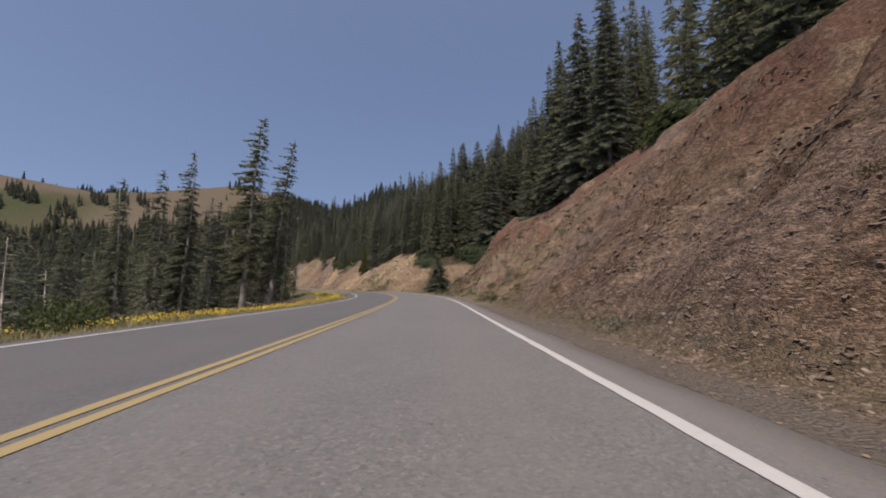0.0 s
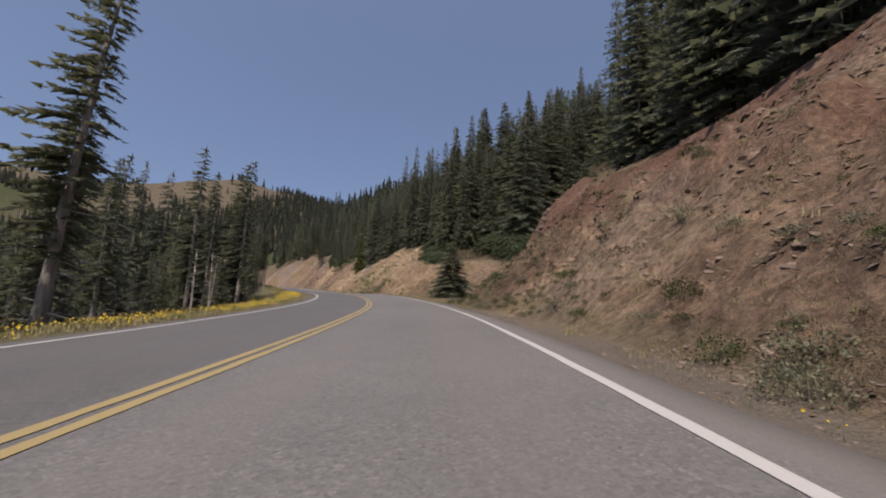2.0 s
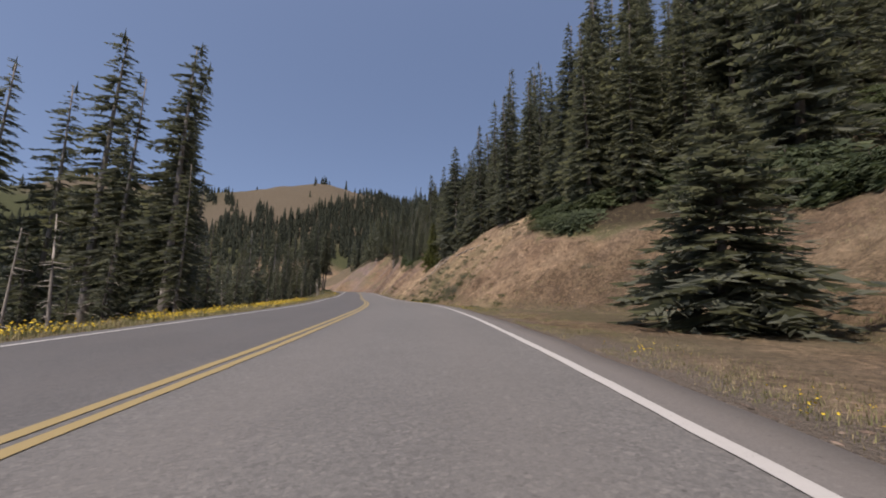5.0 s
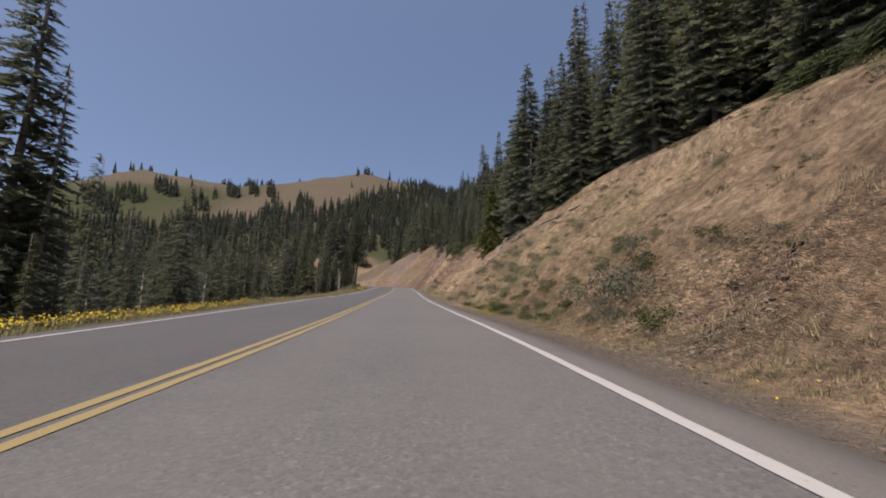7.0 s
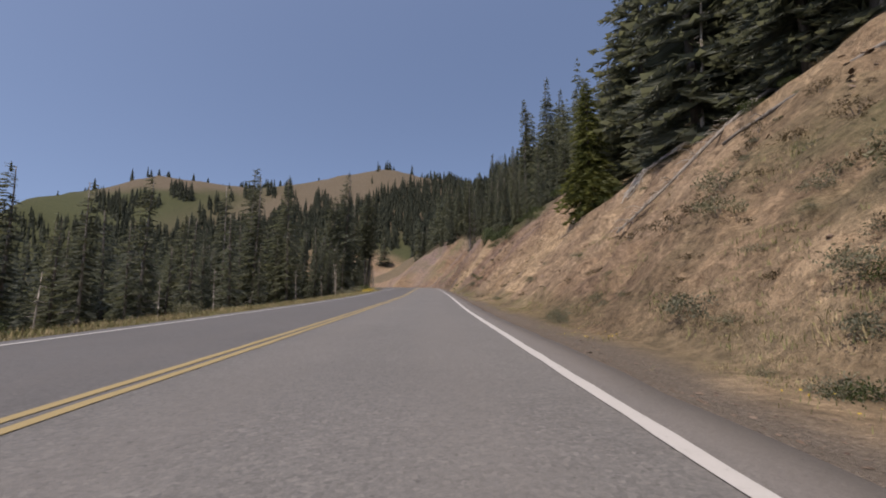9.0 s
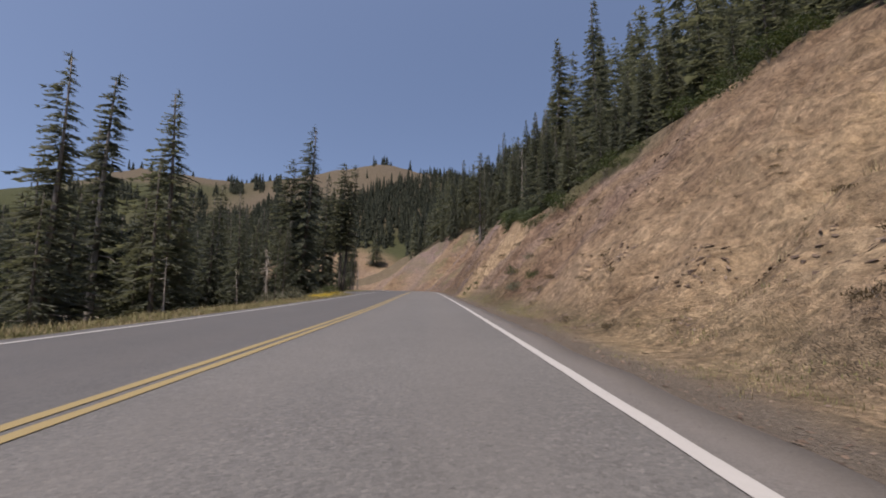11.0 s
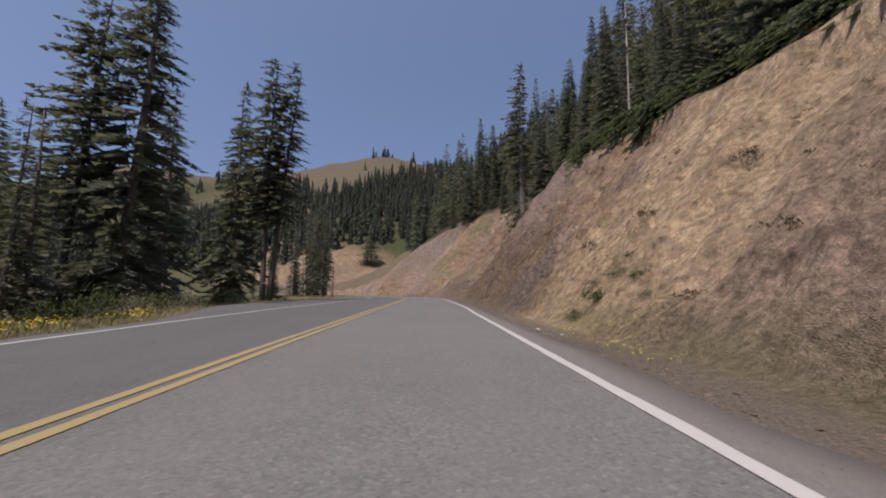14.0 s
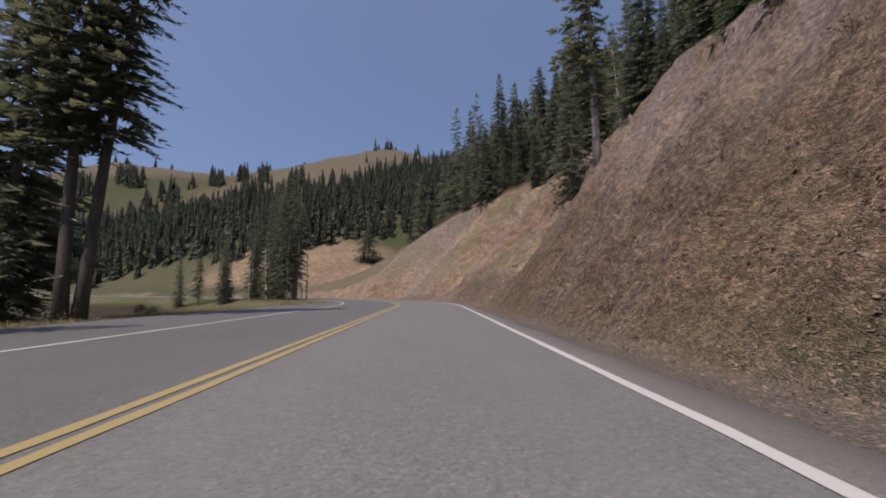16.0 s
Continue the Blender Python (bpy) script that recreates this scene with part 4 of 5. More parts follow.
# firs on the bare slope past the bend
tip_at(BROAD[0], -109.3, 262.6, 24.0, wide=1.6)
tip_at(SPIRE[0], -81.5, 241.5, 24.0)
tip_at(BROAD[1], -84.0, 243.5, 22.5)
tip_at(SPIRE[1], -79.6, 243.0, 25.5)
# the broad fir over the mat in the grassy bowl, and a small one by itself
put(NEAR_BROAD[0], *road_point(74.4, 19.6)[:2], 17.0, wide=1.1)
put(NEAR_BROAD[1], *road_point(74.0, 28.6)[:2], 8.0, wide=1.2)
put(LITTLE, *road_point(61.5, 26.5)[:2], 4.0, wide=0.8)
for kind, s, l, tall in [(DENSE[0], 203.0, 17.9, 14.0), (SPIRE[1], 206.0, 19.4, 13.0), (NEAR_SPIRE[1], 197.5, 17.6, 10.5), (NEAR_SPIRE[0], 45.6, 13.6, 11.0), (NEAR_SPIRE[1], 47.2, 15.8, 10.0)]:
    put(kind, *road_point(s, l)[:2], tall)
put(YELLOWISH, *road_point(125.6, 8.7)[:2], 7.6, 2, 290)


def scatter(seed, count, s_range, l_range, apart):
    """Loose places in a stretch of the plan, kept apart."""
    r = random.Random(seed)
    found = []
    for _ in range(count * 14):
        if len(found) >= count:
            break
        s, l = r.uniform(*s_range), r.uniform(*l_range)
        if all((s - a) ** 2 + (l - b) ** 2 > apart ** 2 for a, b in found):
            found.append((s, l))
    return found


# the wood below the road, nearest trees one by one
for s, l in scatter(3, 105, (4, 205), (-32, -13.5), 2.6):
    if s > 178 and l > -24:
        continue
    kind = RNG.choice(SLIM + WOODS + WOODS)
    x, y, _ = road_point(s, l)
    put(kind, x, y, RNG.uniform(6.0, 10.5) * (1.2 if l < -22 else 0.8) * (0.8 if s < 60 else 1.0), RNG.uniform(0, 3), 60, wide=RNG.uniform(1.0, 1.35))

# and closer together before the bend
for s, l in scatter(8, 62, (141, 172), (-40, -13.5), 1.9):
    x, y, _ = road_point(s, l)
    put(RNG.choice(WOODS + WOODS + SPIRE), x, y, RNG.uniform(7.0, 10.0), RNG.uniform(0, 2), 60, wide=RNG.uniform(1.1, 1.5))

# the firs along the top of the cut bank
_s = 18.0
while _s < 226:
    rim_l = float(toe_at(_s) + rim_height(_s) / np.tan(np.radians(cut_angle(_s))))
    open_bowl = 46 < _s < 77
    for row in range(2):
        s = _s + RNG.uniform(-0.9, 0.9)
        l = rim_l + (2.3 if s < 110 else 1.6) + row * 3.4 + RNG.uniform(-0.6, 1.2) + (2.6 if 74 < s < 97 else 0.0) + (2.6 if 146 < s < 158 else 0.0)
        if open_bowl or (s < 30 and row == 0) or (120 < s < 129 and row == 0) or (140 < s < 150 and row == 0) or (s > 150 and row == 0 and RNG.random() < 0.3):
            continue
        x, y, _ = road_point(s, l)
        kind = RNG.choice(SPIRE + SPIRE + BROAD) if row else RNG.choice(NEAR_SPIRE + NEAR_SPIRE + NEAR_BROAD)
        tall = RNG.uniform(10.0, 15.0) if s < 76 else RNG.uniform(8.0, 14.0) if s < 97 else RNG.uniform(11.0, 17.0) if s < 122 else RNG.uniform(6.0, 11.0)
        put(kind, x, y, tall, RNG.uniform(0, 2.5), 270)
    _s += 2.35
# the clump round the head of the grassy bowl
for s, l, tall in [(79, 17, 13), (81.5, 15, 15), (83.5, 17.5, 14), (86.4, 14.9, 17.5), (80, 21, 16), (78.5, 24, 17), (84, 22, 18), (88, 20, 18), (91, 22, 19), (80, 27, 17), (82, 30, 17), (81.5, 33, 15), (85, 27, 18), (86, 33, 17), (79, 29.5, 14), (81, 49, 13), (84, 47, 14), (78, 52, 12), (75, 54, 12), (86, 51, 14), (72, 57, 11), (68, 58, 12), (64, 58, 12), (88, 46, 15), (87, 37, 15), (89, 40, 16), (90, 34, 17), (88.5, 43, 14), (92, 38, 16), (91, 44, 15)]:
    x, y, _ = road_point(s, l)
    put(RNG.choice(NEAR_SPIRE + NEAR_BROAD), x, y, tall, 1, 270)
for p in PROTOS:
    for o in (*p.children_recursive, p):
        bpy.data.objects.remove(o)


# ---- far woods, too many to count ----
def low_fir(seed, arms=6, levels=9):
    """A conifer of few faces, one unit tall."""
    r = np.random.default_rng(seed)
    quads = []
    for i in range(levels):
        z = 0.08 + 0.86 * i / levels
        reach = 0.135 * (1 - z) ** 0.85 + 0.012
        for k in range(arms):
            a = 6.283 * (k + r.uniform(-0.3, 0.3)) / arms + i
            d, e = np.array([math.cos(a), math.sin(a), 0]), np.array([-math.sin(a), math.cos(a), 0])
            q = reach * r.uniform(0.7, 1.2)
            p0, p1 = np.array([0, 0, z + 0.09]), d * q + np.array([0, 0, z - 1.0 * q])
            quads.append([p1 - e * q * 0.40, p1 + e * q * 0.40, p0])
    for a in (0.3, 1.9):
        d = np.array([math.cos(a), math.sin(a), 0])
        quads.append([d * 0.014, -d * 0.014, np.array([0, 0, 1.0])])
    return np.array(quads)


def mid_fir(seed):
    q = conifer(seed, 10.0, 1.35, 0.04, gap=0.8, arms=6, twigs=2, droop=0.42, ragged=0.25, fan=1.7, slim=0.36, lead=0.25, top_power=0.9, close=0.45, web=0.12)
    return pointed(q) / 10.0


def wood(name, places, talls, models, label, seed, wide=1.0, mat=None):
    """One sheet of many conifers at places (n, 2)."""
    r = np.random.default_rng(seed)
    z = heights(places)
    out = []
    for i, (xy, h) in enumerate(zip(places, talls)):
        q = models[i % len(models)]
        a = r.uniform(0, 6.28)
        c, s = math.cos(a), math.sin(a)
        w = h * wide * r.uniform(0.85, 1.2)
        v = np.stack([(q[..., 0] * c - q[..., 1] * s) * w + xy[0], (q[..., 0] * s + q[..., 1] * c) * w + xy[1], q[..., 2] * h + z[i] - 0.2], -1)
        out.append(v)
    ob = new(name, tris_mesh(name, np.concatenate(out), mat or FIR))
    return tagged(ob, label, "forest", kind="stuff")


def hillside_wood():
    r = np.random.default_rng(5)
    pts = []
    s, l = r.uniform(20, 262, 5200), r.uniform(8, 120, 5200)
    rim = toe_at(s) + rim_height(s) / np.tan(np.radians(cut_angle(s)))
    past = l - rim
    keep = (past > 7.5) & ~((s > 44) & (s < 85) & (past < 40 + 6 * value_noise(s / 7, l * 0, 3)))
    keep &= ~((s > 232) & (past < np.interp(s, [236, 240, 246, 253, 262], [14, 22, 40, 70, 80])))
    s, l = s[keep], l[keep]
    p = road_point(s, l)[:, :2]
    # thin them to a spacing that suits their size
    taken, cells = [], {}
    for q in p:
        key = (int(q[0] // 3.0), int(q[1] // 3.0))
        if key not in cells:
            cells[key] = True
            taken.append(q)
    p = np.array(taken)
    s, l = station(p[:, 0], p[:, 1])
    deep = l - toe_at(s) - rim_height(s) / np.tan(np.radians(cut_angle(s))) > np.where(s < 100, 60, 24)
    wood("hillside_forest", p[deep], r.uniform(0.3, 1.0, deep.sum()) ** 0.6 * 16, [low_fir(k) for k in (75, 76, 77, 78)], "dense dark green fir forest higher up the hillside", 7, 1.1, SHADED_FIR)
    return wood("hillside_forest", p[~deep], r.uniform(0.3, 1.0, (~deep).sum()) ** 0.6 * 17, [mid_fir(k) for k in (71, 72, 73, 74)], "dense dark green fir forest on the steep hillside", 6)


def ridge_wood():
    r = np.random.default_rng(9)
    x, y = r.uniform(-480, 40, 44000), r.uniform(130, 450, 44000)
    z = land(x, y)[0]
    s, l = station(x, y)
    n = fractal(x / 55, y / 55, 91)
    crest = crest_height(x, y)
    bearing = np.degrees(np.arctan2(-(x + 47), y - 163))
    # the belt of forest, by bearing and by the rise of the ground over the end of the drive
    rise = np.degrees(np.arctan2(z - 2.9, np.hypot(x + 47, y - 163)))
    top = np.interp(bearing, [20, 24.4, 28.4, 32.8, 36.6, 38.9, 43.4, 46.7, 49.1, 55.8, 58.4, 60.7, 64], [17, 16.6, 16.0, 14.3, 13.0, 11.8, 12.0, 11.5, 9.4, 8.3, 7.6, 6.8, 7.4])
    low = np.interp(bearing, [24, 28.6, 34, 38, 45, 50, 52, 54.7, 57, 59, 61, 66], [9.0, 7.8, 6.0, 5.4, 3.6, 4.0, 4.1, 3.0, 2.2, 1.5, 0.0, -4.0])
    band = (1 - smooth(-0.5, 0.5, rise - top + 1.1 * n)) * smooth(-0.4, 0.4, rise - low + 0.8 * n)
    keep = (r.random(len(x)) < band * 0.95 + 0.004 * (n > 0.1)) & (z > 2) & ((l > 26) | (l < -40)) & ~((s > 225) & (s < 320) & (l > 0) & (l < 30)) & ~((x + 107) ** 2 + (y - 258) ** 2 < 23 ** 2)
    # loose stands on the open slope above
    for at, up, wide, tall in [(57.4, 12.0, 1.3, 0.7), (53.9, 10.9, 1.0, 1.0), (55.9, 9.8, 0.5, 0.6), (52.0, 12.2, 0.4, 0.4), (49.2, 12.9, 0.9, 0.6), (46.6, 13.4, 0.6, 0.5), (44.4, 13.6, 0.7, 0.5), (40.4, 13.0, 1.3, 0.7), (61.5, 10.5, 1.6, 0.7), (64.5, 9.5, 1.5, 1.2)]:
        keep |= (r.random(len(x)) < 0.7) & (((bearing - at) / wide) ** 2 + ((rise - up) / tall) ** 2 < 1)
    # a few by themselves on the skyline
    sky = np.array([(-189, 416), (-192, 415), (-187, 419), (-197, 414), (-246, 402), (-268, 394), (-271, 393), (-276, 392), (-284, 389), (-290, 388), (-293, 386), (-300, 383), (-306, 381), (-330, 370), (-345, 369), (-368, 365), (-371, 366), (-376, 362), (-380, 358)], float)
    p = np.stack([x, y], 1)[keep]
    taken, cells = [], {}
    for q in p:
        key = (int(q[0] // 3.1), int(q[1] // 3.1))
        if key not in cells:
            cells[key] = True
            taken.append(q)
    p = np.array(taken)
    wood("skyline_trees", sky, r.uniform(4.5, 8.0, len(sky)), [low_fir(k) for k in (6, 7, 8)], "lone dark conifers along the bare crest", 11, 2.0, SHADED_FIR)
    return wood("ridge_forest", p, r.uniform(5.5, 11.0, len(p)), [low_fir(k) for k in (1, 2, 3, 4, 5)], "distant dark conifer forest on the lower ridge", 10, 1.1, SHADED_FIR)


def valley_wood():
    r = np.random.default_rng(13)
    s, l = r.uniform(-20, 250, 4200), -r.uniform(30, 150, 4200)
    p = road_point(s, np.maximum(l, -40))[:, :2] + (l - np.maximum(l, -40))[:, None] * np.array([math.cos(radians(15)), math.sin(radians(15))])
    n = fractal(p[:, 0] / 26, p[:, 1] / 26, 97)
    ss2, ll2 = station(p[:, 0], p[:, 1])
    keep = (n > -0.3) & (ll2 < -16) & ~((p[:, 1] > 180) & (p[:, 0] > -230))
    p = p[keep]
    taken, cells = [], {}
    for q in p:
        key = (int(q[0] // 3.4), int(q[1] // 3.4))
        if key not in cells:
            cells[key] = True
            taken.append(q)
    p = np.array(taken)
    _, l = station(p[:, 0], p[:, 1])
    deep = l < -52
    wood("valley_forest", p[deep], r.uniform(7, 12, deep.sum()), [low_fir(k) for k in (84, 85, 86)], "dark fir forest deep in the valley", 15, 1.1, SHADED_FIR)
    return wood("valley_forest", p[~deep], r.uniform(7, 12, (~deep).sum()), [mid_fir(k) for k in (81, 82, 83)], "dark fir forest in the valley below the road", 14)


hillside_wood()
ridge_wood()
valley_wood()


# ---- bushes, mats and dead wood ----
def leafy_bm(seed, wide, tall, count, leaf):
    """Leaf quads of a low bush, in clumps."""
    r = np.random.default_rng(seed)
    out = []
    clumps = max(4, count // 26)
    for _ in range(clumps):
        a, q = r.uniform(0, 6.28), math.sqrt(r.uniform(0, 1)) * wide * 0.5
        c = np.array([q * math.cos(a), q * math.sin(a), tall * r.uniform(0.25, 0.85) * (1 - 0.55 * (q / (wide * 0.5)) ** 2)])
        for _ in range(count // clumps):
            p = c + r.normal(0, 1, 3) * np.array([0.1 * wide, 0.1 * wide, 0.12 * tall])
            p[2] = max(p[2], 0.02)
            d = r.normal(0, 1, 3) + np.array([0, 0, 0.8])
            d /= np.linalg.norm(d)
            e = np.cross(d, r.normal(0, 1, 3))
            e /= np.linalg.norm(e)
            n = leaf * r.uniform(0.6, 1.3)
            out.append([p, p + d * n * 0.5 + e * n * 0.22, p + d * n, p + d * n * 0.5 - e * n * 0.22])
    return np.array(out)


def stems_bm(seed, wide, tall, count):
    r = random.Random(seed)
    bm = bmesh.new()
    for _ in range(count):
        a, q = r.uniform(0, 6.28), r.uniform(0.1, 0.42) * wide
        tube(bm, [(0, 0, -0.1), (0.5 * q * math.cos(a), 0.5 * q * math.sin(a), 0.4 * tall), (q * math.cos(a), q * math.sin(a), r.uniform(0.5, 0.8) * tall)], [0.007, 0.005, 0.002], 3)
    return bm


def bush(name, seed, wide, tall, mat, label, count=760, leaf=0.07):
    root = new(name)
    tagged(root, label, "bush", "bushes on the bank")
    part("woody_base", stems_bm(seed, wide, tall, 8), BARK, root)["kind"] = "stuff"
    part_mesh("leaves", quads_mesh("leaves", leafy_bm(seed, wide, tall, count, leaf), mat), root)
    return root


def set_down(ob, s, l, size=1.0, squash=1.0, turn=None, sink=0.04, lie=0.0):
    """A copy at station s and offset l; lie tips it towards the slope's own normal."""
    x, y, _ = road_point(s, l)
    if lie:
        dx, dy = (height(x + 0.8, y) - height(x - 0.8, y)) / 1.6, (height(x, y + 0.8) - height(x, y - 0.8)) / 1.6
        tip = Vector((0, 0, 1)).rotation_difference(Vector((-dx * lie, -dy * lie, 1))).to_matrix().to_4x4()
        return copy_thing(ob, Matrix.Translation((x, y, height(x, y) - sink)) @ tip @ Matrix.Rotation(RNG.uniform(0, 6.28), 4, "Z") @ Matrix.Diagonal((size, size, size * squash, 1)))
    return copy_thing(ob, Matrix.Translation((x, y, height(x, y) - sink)) @ Matrix.Rotation(RNG.uniform(0, 6.28) if turn is None else turn, 4, "Z") @ Matrix.Diagonal((size, size, size * squash, 1)))


SAGES = [bush("sagebrush", k, 1.0, 0.6, SAGE, "grey-green low bush on the bare bank") for k in (101, 102)]
GREENS = [bush("green_bush", k, 1.0, 0.75, BUSH, "leafy green bush on the bank") for k in (103, 104)]
CROWD = []


def crowded(kind, s, l, size, squash):
    """A bush, or one more of the small dry tufts that nobody could count."""
    if kind in BROWNS:
        CROWD.append((s, l, size, squash))
    else:
        set_down(kind, s, l, size, squash)


BROWNS = [bush("dry_bush", k, 0.9, 0.45, RUST, "dry brown tuft of brush on the bank", 330, 0.075) for k in (105, 106)]
_r = random.Random(19)
# larger bushes that stand by themselves
for s, l, kind, size in [
    (28.4, 4.2, GREENS[0], 0.6), (22.0, 4.5, GREENS[1], 0.5), (26.0, 3.2, GREENS[0], 0.5), (21.4, 3.0, GREENS[1], 0.7), (24.5, 2.9, SAGES[0], 0.6), (32.5, 3.4, SAGES[1], 0.6), (30.5, 5.5, SAGES[0], 0.7),
    (34.1, 4.4, GREENS[1], 0.6), (43.5, 4.2, GREENS[0], 0.7), (45.2, 3.6, GREENS[1], 0.7), (42.0, 3.0, SAGES[1], 0.6), (47.5, 3.3, GREENS[0], 0.5), (49.0, 3.0, GREENS[1], 0.45), (51.0, 3.6, SAGES[0], 0.9),
    (77.6, 4.8, GREENS[0], 0.5), (78.2, 5.2, GREENS[1], 0.45), (86.1, 3.9, SAGES[0], 1.1), (87.3, 4.2, SAGES[1], 1.0), (84.6, 3.6, GREENS[0], 0.6), (89.0, 4.0, SAGES[0], 0.9), (88.2, 5.0, SAGES[1], 0.8),
    (97.0, 6.1, SAGES[1], 0.6), (95.8, 4.4, GREENS[0], 0.5), (95.2, 3.4, GREENS[1], 0.55), (97.6, 3.3, SAGES[0], 0.6), (99.8, 4.8, SAGES[1], 0.9), (101.5, 5.4, SAGES[0], 0.8), (103.0, 4.4, SAGES[1], 0.9), (94.6, 5.2, SAGES[0], 0.5), (98.4, 4.2, SAGES[1], 0.7), (99.2, 6.0, SAGES[0], 0.8), (100.6, 3.9, SAGES[0], 0.6), (102.2, 6.6, SAGES[1], 0.8), (101.0, 7.4, SAGES[0], 0.7), (103.8, 5.6, SAGES[1], 0.7), (104.6, 7.0, SAGES[0], 0.8), (96.6, 5.0, SAGES[1], 0.7), (97.8, 7.4, SAGES[0], 0.8), (105.6, 4.2, SAGES[0], 0.6),
    (108.9, 4.9, SAGES[0], 0.7), (107.6, 3.7, SAGES[1], 0.7), (106.0, 5.6, SAGES[1], 1.0), (105.2, 6.3, SAGES[0], 0.9), (113.0, 3.2, SAGES[0], 0.4), (110.4, 6.0, SAGES[0], 0.8),
    (146.6, 4.2, GREENS[0], 0.7), (144.0, 4.0, SAGES[1], 0.9), (143.4, 4.6, GREENS[1], 0.8), (148.5, 5.6, SAGES[0], 0.7), (163.7, 3.7, GREENS[1], 0.6), (164.2, 3.4, GREENS[0], 0.45), (163.8, 4.3, SAGES[1], 0.5), (164.0, 4.7, GREENS[0], 0.3), (164.1, 4.3, GREENS[1], 0.25), (164.6, 4.0, SAGES[0], 0.3), (163.6, 3.7, GREENS[0], 0.3), (162.7, 4.3, GREENS[1], 0.35), (162.3, 4.1, SAGES[1], 0.4),
    (113.6, 4.6, BROWNS[0], 0.45), (113.8, 5.2, BROWNS[1], 0.45), (111.6, 3.8, SAGES[0], 0.4), (112.2, 3.1, SAGES[0], 0.55), (111.5, 2.9, SAGES[1], 0.4),
]:
    set_down(kind, s, l, size * 1.05)
for s in np.arange(2, 205, 1.15):
    if 55 < s < 76 and _r.random() < 0.5:
        continue
    l = float(toe_at(s)) + _r.uniform(0.3, 6.5)
    kind = _r.choice(BROWNS + BROWNS + SAGES) if s < 130 else _r.choice(BROWNS)
    set_down(kind, s + _r.uniform(-0.5, 0.5), l, _r.uniform(0.3, 0.85), _r.uniform(0.6, 1.0))
    if 84 < s < 165:
        crowded(_r.choice(BROWNS), s + _r.uniform(-0.5, 0.5), float(toe_at(s)) + _r.uniform(0.8, 5.5), _r.uniform(0.25, 0.6), _r.uniform(0.5, 0.8))
# low tufts crowded on the lower face
for _ in range(190):
    s = _r.uniform(17, 51)
    l = float(toe_at(s)) + 0.2 + 6.4 * _r.random() ** 1.3
    crowded(_r.choice(BROWNS + BROWNS + SAGES + GREENS), s, l, _r.uniform(0.22, 0.6), _r.uniform(0.6, 1.0))
for _ in range(70):
    s = _r.uniform(34, 51)
    l = float(toe_at(s)) + 0.1 + 2.4 * _r.random()
    crowded(_r.choice(SAGES + GREENS + BROWNS), s, l, _r.uniform(0.25, 0.6), _r.uniform(0.6, 1.0))
for _ in range(60):
    s = _r.uniform(24, 52)
    l = float(toe_at(s)) + _r.uniform(4.5, 10.5)
    crowded(_r.choice(BROWNS), s, l, _r.uniform(0.3, 0.75), _r.uniform(0.6, 1.0))
for _ in range(90):
    s = _r.uniform(88, 112)
    l = float(toe_at(s)) + 0.3 + 6.0 * _r.random()
    crowded(_r.choice(BROWNS + SAGES), s, l, _r.uniform(0.2, 0.5), _r.uniform(0.6, 1.0))
for s, l, size in [(110.6, 5.0, 0.75), (110.2, 5.5, 0.6), (112.6, 6.2, 0.6), (113.4, 5.8, 0.5), (109.4, 6.8, 0.7), (108.6, 7.2, 0.8), (111.4, 7.6, 0.7), (107.2, 6.0, 0.6), (110.0, 7.9, 0.6)]:
    set_down(BROWNS[0], s, l, size)
for _ in range(60):
    s = _r.uniform(90, 106)
    set_down(_r.choice(GREENS + SAGES), s, float(toe_at(s)) + _r.uniform(-0.2, 2.2) ** 2 * 0.5, _r.uniform(0.2, 0.48), _r.uniform(0.7, 1.1))
for _ in range(44):
    s = _r.uniform(84, 98)
    set_down(_r.choice(SAGES + SAGES + GREENS), s, float(toe_at(s)) + _r.uniform(0.1, 2.6), _r.uniform(0.28, 0.7), _r.uniform(0.7, 1.0))
for _ in range(26):
    s = _r.uniform(72, 82)
    set_down(_r.choice(SAGES + SAGES + GREENS), s, 3.1 + _r.uniform(-0.3, 0.7), _r.uniform(0.12, 0.28), _r.uniform(0.7, 1.1))
# more of them on the face above the first bend and along the drive
for _ in range(260):
    s = _r.choice((_r.uniform(78, 112), _r.uniform(78, 165), _r.uniform(20, 52)))
    crowded(BROWNS[0], s, float(toe_at(s)) + _r.uniform(0.5, 8.0), _r.uniform(0.15, 0.45), _r.uniform(0.5, 0.9))


def dry_tufts():
    models = [leafy_bm(k, 0.9, 0.45, 130, 0.1) for k in (107, 108, 109)]
    out = []
    for i, (s, l, size, squash) in enumerate(CROWD):
        x, y, _ = road_point(s, l)
        a = 2.4 * i
        q = models[i % 3] * np.array([size, size, size * squash])
        c, d = math.cos(a), math.sin(a)
        out.append(np.stack([q[..., 0] * c - q[..., 1] * d + x, q[..., 0] * d + q[..., 1] * c + y, q[..., 2] + height(x, y) - 0.03], -1))
    return tagged(new("dry_tufts", quads_mesh("dry_tufts", np.concatenate(out), RUST)), "small dry brown tufts of brush scattered on the bank", "brush", kind="stuff")


dry_tufts()
# brush along the lip
for s in (139.4, 140.0, 140.5, 141.1, 141.8, 143.1, 144.6, 146.0, 147.3, 148.4, 149.5, 150.8, 152.0, 153.2, 154.1, 155.3, 156.4, 157.6):
    rl = float(toe_at(s) + rim_height(s) / np.tan(np.radians(cut_angle(s))))
    set_down(GREENS[int(s) % 2], s, rl + _r.uniform(-1.3, 1.2), _r.uniform(1.4, 2.2), 0.7)
